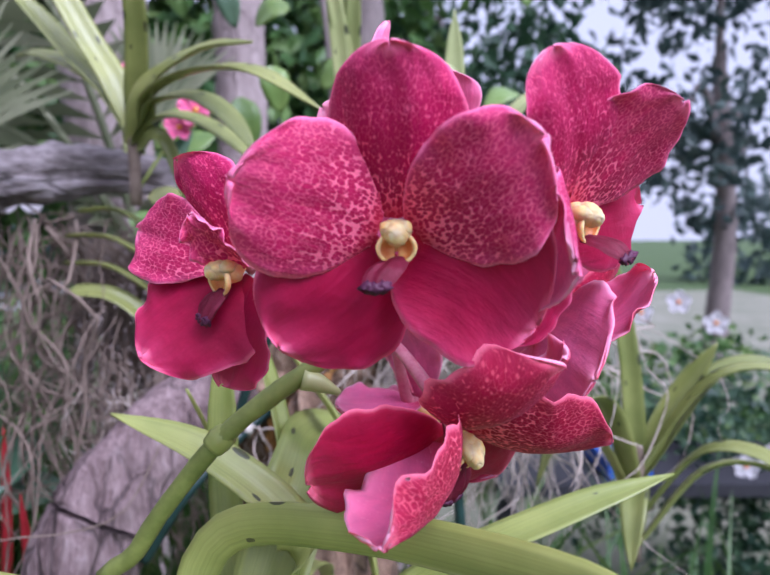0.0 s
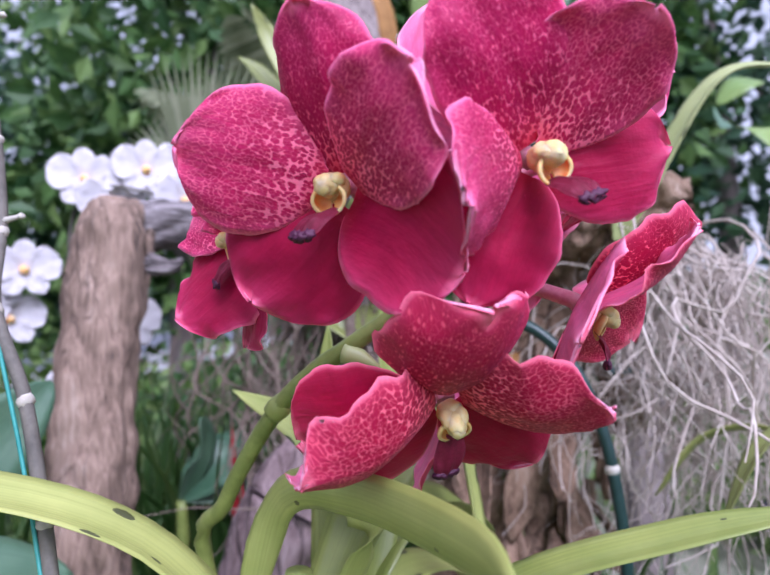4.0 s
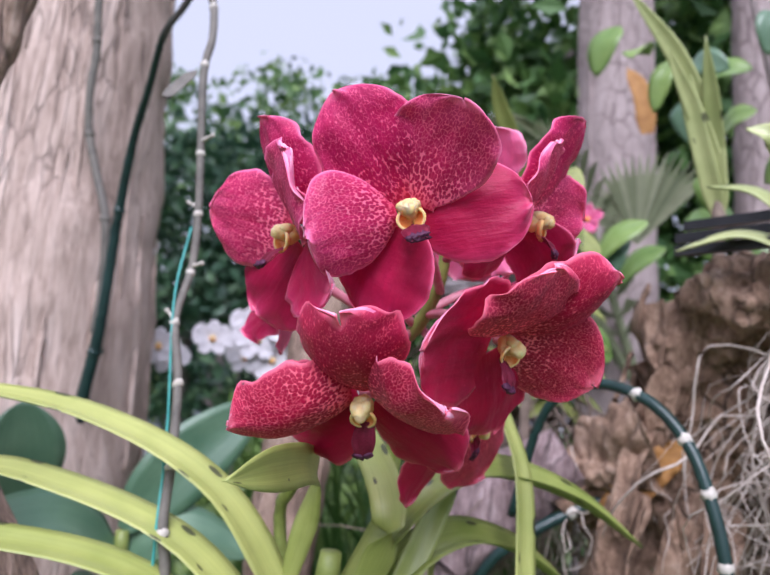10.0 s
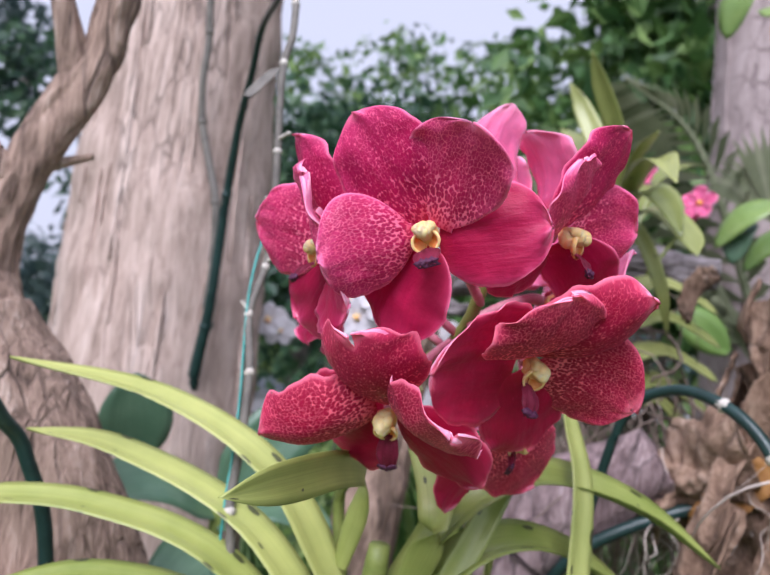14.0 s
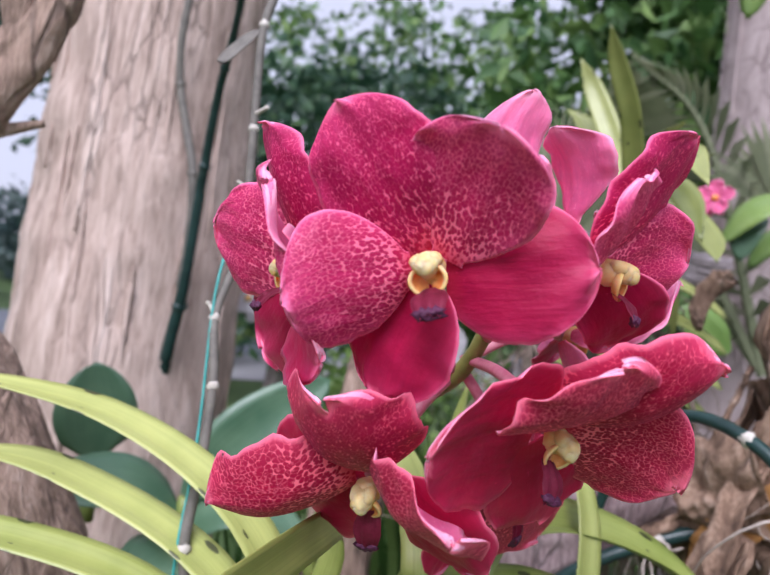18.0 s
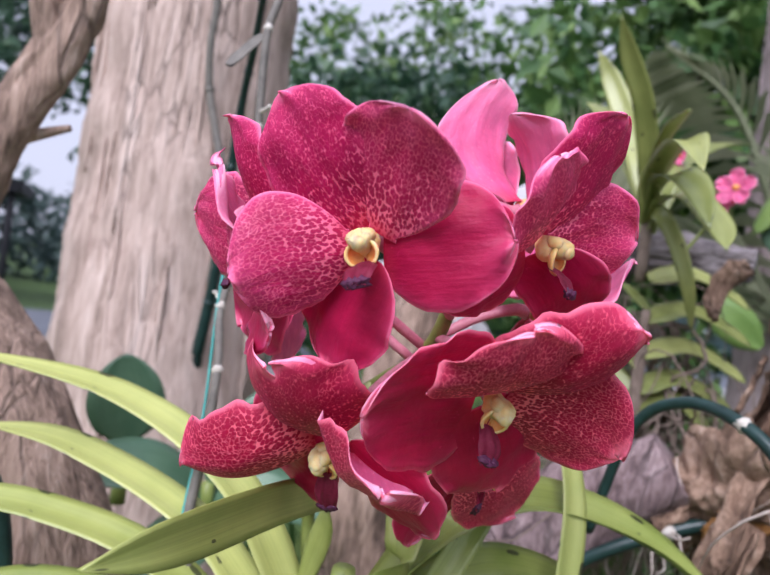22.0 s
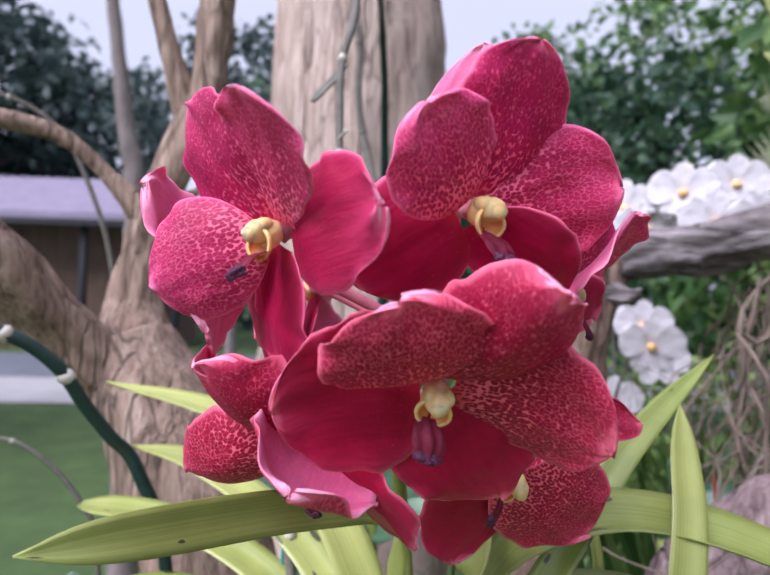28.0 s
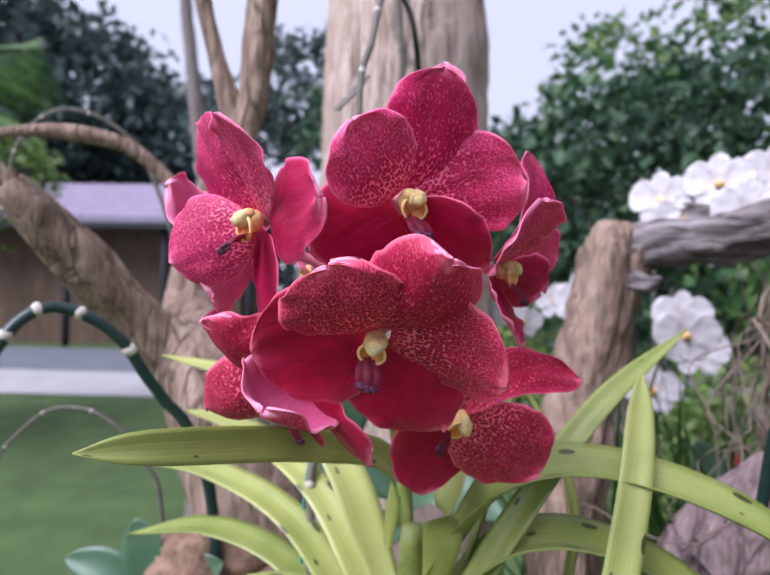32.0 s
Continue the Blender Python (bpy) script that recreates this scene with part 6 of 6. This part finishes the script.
white_spray([(-0.66, 0.62, 1.05), (-0.64, 0.60, 1.35), (-0.60, 0.60, 1.47), (-0.50, 0.64, 1.46), (-0.42, 0.70, 1.42)],
            [((-0.59, 0.59, 1.485), (0.7, -0.6, 0)), ((-0.54, 0.645, 1.5), (0.75, -0.5, 0)), ((-0.575, 0.615, 1.455), (0.8, -0.4, -0.1)), ((-0.485, 0.655, 1.455), (0.8, -0.3, 0)), ((-0.465, 0.7, 1.45), (0.9, -0.2, 0)), ((-0.425, 0.725, 1.43), (0.8, -0.5, 0)), ((-0.575, 0.676, 1.494), (0.9, -0.2, 0)), ((-0.546, 0.72, 1.515), (0.9, -0.2, 0)), ((-0.6, 0.633, 1.474), (0.9, -0.2, 0))], 0.09,
            "white moth orchid spray with yellow hearts behind the branch")
white_spray([(-0.60, 0.56, 1.0), (-0.58, 0.57, 1.2), (-0.54, 0.59, 1.32)],
            [((-0.635, 0.535, 1.37), (0.8, -0.5, 0)), ((-0.53, 0.60, 1.30), (0.9, -0.2, 0)), ((-0.66, 0.53, 1.31), (0.8, -0.4, 0)), ((-0.617, 0.631, 1.323), (0.9, -0.2, 0)), ((-0.61, 0.652, 1.273), (0.9, -0.2, 0)), ((-0.624, 0.593, 1.215), (0.9, -0.2, 0)), ((-0.661, 0.501, 1.341), (0.9, -0.2, 0))], 0.085,
            "white moth orchid spray hanging beside the stump")
white_spray([(-0.95, 0.62, 1.0), (-0.92, 0.6, 1.25), (-0.88, 0.58, 1.36)],
            [((-0.80, 0.555, 1.37), (0.9, -0.4, 0)), ((-0.83, 0.50, 1.34), (0.9, -0.3, 0)), ((-0.87, 0.42, 1.32), (0.9, -0.3, 0)), ((-0.86, 0.58, 1.31), (0.9, -0.3, 0)), ((-0.92, 0.46, 1.30), (0.9, -0.3, 0))], 0.075,
            "white moth orchid spray in front of the lawn")

# ---- grasses and palms ----
tagged(blades("long_grass", F_GRASS, [(-0.62, 0.72, 0.75, 0.12), (-0.45, 0.85, 0.7, 0.15), (-0.30, 0.95, 0.7, 0.15), (-0.55, 0.65, 0.8, 0.05)], 420, 0.55, 0.014, 21), "thicket of long green grass-like leaves", "grass", "", "stuff")
tagged(blades("long_grass", F_GRASS, [(0.10, 0.95, 0.5, 0.2), (-0.1, 1.0, 0.5, 0.2), (0.35, 1.0, 0.4, 0.2), (-0.62, 0.85, 0.5, 0.2), (-0.75, 0.6, 0.6, 0.12)], 420, 0.6, 0.014, 22), "loose long grass behind the stumps", "grass", "", "stuff")


def palm(base, fronds, label, mat=F_PALE):
    ob = thing("palm", base, label, "palm", "fan palms")
    b = Vector(base)
    for d, length, spread in fronds:
        d = Vector(d).normalized()
        bm = bmesh.new()
        side = d.cross(Vector((0.2, -1, 0.1))).normalized()
        for k in range(15):
            a = (k - 7) / 7 * spread
            q = (d * math.cos(a) + side * math.sin(a))
            w = side * math.cos(a) * 0.008 - d * math.sin(a) * 0.008
            p0, p1, p2 = b, b + q * length * 0.6, b + q * length + Vector((0, 0, -0.02))
            v = [bm.verts.new(p) for p in (p0, p1 - w, p2, p1 + w)]
            bm.faces.new(v)
        part("frond", bm, mat, ob, smooth=False)
    return ob


palm((-0.74, 0.98, 1.48), [((-0.3, 0, 0.6), 0.26, 0.45), ((0.5, 0, 0.7), 0.30, 0.45), ((0.1, 0, 1), 0.34, 0.4)], "pale green fan palm behind the branch")
palm((-0.45, 1.25, 1.60), [((0.2, 0, 1), 0.22, 0.6), ((-0.3, 0, 0.8), 0.2, 0.6)], "small pale fan palm by the trunk")


def feather_palm(base, tips, label, mat):
    """A palm of arching fronds, each a midrib with many narrow leaflets."""
    ob = thing("feather_palm", base, label, "palm")
    b = Vector(base)
    for tip in tips:
        t = Vector(tip)
        line = spline([b, b.lerp(t, 0.5) + Vector((0, 0, 0.22 * (t - b).length)), t], 26)
        bm = bmesh.new()
        tube(bm, line, [0.012, 0.008, 0.003], 5, 26, cap=False)
        for i in range(3, 26):
            d = (line[i + 1] - line[i - 1]).normalized() if i < 26 else (line[i] - line[i - 1]).normalized()
            side = d.cross(Vector((0, 0, 1))).normalized()
            ln = 0.34 * (t - b).length * math.sin(math.pi * (0.12 + 0.8 * i / 26))
            for s in (-1, 1):
                q = (side * s + d * 0.7 + Vector((0, 0, -0.35))).normalized()
                w = d * 0.016
                p = line[i]
                v = [bm.verts.new(x) for x in (p, p + q * ln * 0.5 - w, p + q * ln - Vector((0, 0, ln * 0.15)), p + q * ln * 0.5 + w)]
                bm.faces.new(v)
        part("frond", bm, mat, ob, smooth=False)
    return ob


feather_palm((-4.0, -3.9, 1.5), [(-3.6, -2.3, 2.9), (-3.5, -2.6, 2.3), (-4.6, -2.9, 3.4), (-3.3, -3.4, 3.4), (-4.9, -3.4, 2.9), (-3.2, -2.9, 2.0)], "tall feathery palm at the lawn's edge", F_MID)
feather_palm((-0.55, 1.45, 1.3), [(-0.98, 1.10, 1.80), (-1.0, 1.25, 1.62), (-0.75, 1.15, 1.95)], "yellow-green palm fronds behind the vandas", F_PALE)


# ---- small blooms, withered leaves, tray ----
def small_bloom(spray, center, face, size, mat, label):
    z = Vector(face).normalized()
    x = Vector((0, 0, 1)).cross(z).normalized()
    fr = Matrix((x, z.cross(x), z)).transposed()
    c = Vector(center)
    bm = bmesh.new()
    lump(bm, c, (size * 0.1, size * 0.1, size * 0.1), fr, 0.2, 8)
    body = part("flower", bm, M_LOBE, spray, label, origin=center)
    for k in range(5):
        a = radians(90 + 72 * k)
        ob = tepal(c, c + fr @ Vector((math.cos(a) * size / 2, math.sin(a) * size / 2, 0.003)), z, size * 0.42, mat, body, "petal", seed=k)
        ob.data.materials[1] = mat


SPRAY = thing("pink_orchid", (-0.26, 0.70, 1.44), "pink orchid blooms among the strap leaves", "orchid")
bm = bmesh.new()
tube(bm, [(-0.27, 0.69, 1.42), (-0.23, 0.71, 1.49), (-0.20, 0.70, 1.52)], [0.002, 0.0015], 6, 8)
part("flower_stem", bm, M_STEM, SPRAY)
for c, f, s in (((-0.205, 0.695, 1.508), (0.3, -0.9, 0.1), 0.04), ((-0.225, 0.70, 1.49), (0.1, -0.9, 0.3), 0.035), ((-0.262, 0.675, 1.545), (0.0, -0.9, 0.2), 0.03)):
    small_bloom(SPRAY, c, f, s, M_BACK, "small deep pink bloom")


def loose_leaf(pts, width, mat, label, **shape):
    bm = ribbon(pts, width, **shape)
    tagged(part("withered_leaf", bm, mat, None, "", origin=pts[0]), label, "leaf")


loose_leaf([(-0.10, 0.58, 1.195), (-0.075, 0.59, 1.225), (-0.055, 0.60, 1.25), (-0.04, 0.612, 1.268)], 0.032, M_ORANGE, "curled withered orange-brown leaf at the stump", up=(0.6, -0.6, 0.4), ripple=0.004)
loose_leaf([(-0.11, 0.60, 1.16), (-0.10, 0.59, 1.20), (-0.085, 0.595, 1.245)], 0.026, M_ORANGE, "dry tan leaf hanging at the stump", up=(0.6, -0.6, 0.4), ripple=0.003)
loose_leaf([(-0.46, 1.30, 1.86), (-0.47, 1.29, 1.95), (-0.50, 1.28, 2.02)], 0.045, M_ORANGE, "dry orange bract beside the trunk", up=(0.6, -0.8, 0.1))
for pts in ([(-0.40, 0.63, 0.98), (-0.375, 0.60, 1.09), (-0.36, 0.578, 1.19)], [(-0.38, 0.62, 0.95), (-0.35, 0.59, 1.05), (-0.34, 0.566, 1.13)], [(-0.35, 0.60, 0.90), (-0.32, 0.575, 1.0), (-0.31, 0.558, 1.07)]):
    loose_leaf(pts, 0.011, M_RED, "red cordyline leaf in the thicket", up=(0.2, -1, 0.1))
TRAY = thing("tray", (0.72, 1.95, 0.62), "bright blue plastic tray on a dark bench", "tray")
bm = bmesh.new()
box(bm, 0.70, 0.84, 1.92, 2.15, 0.602, 0.66)
part("tray_body", bm, M_BLUE, TRAY, smooth=False)
bm = bmesh.new()
box(bm, 0.35, 1.4, 1.88, 2.3, 0.56, 0.60)
part("bench_top", bm, M_DARK, TRAY, smooth=False)
for x in (0.4, 1.35):
    bm = bmesh.new()
    box(bm, x - 0.03, x + 0.03, 2.0, 2.06, 0, 0.559)
    part("bench_leg", bm, M_DARK, TRAY, smooth=False)
WHITES = thing("white_flowers", (1.25, 1.6, 0.4), "white blossoms on thin stems among the shrubs", "flowers")
bm = bmesh.new()
tube(bm, [(1.25, 1.6, 0.4), (1.22, 1.58, 0.9), (1.18, 1.55, 1.25)], [0.006, 0.005, 0.003], 6, 10)
part("flower_stem", bm, M_DRY, WHITES)
for c in ((0.97, 1.64, 0.75), (1.02, 1.62, 0.78), (0.74, 1.8, 1.15), (0.85, 1.8, 1.18), (0.95, 1.78, 1.12)):
    small_bloom(WHITES, c, (-0.4, -0.9, 0.1), 0.07, M_WHITE, "white blossom")
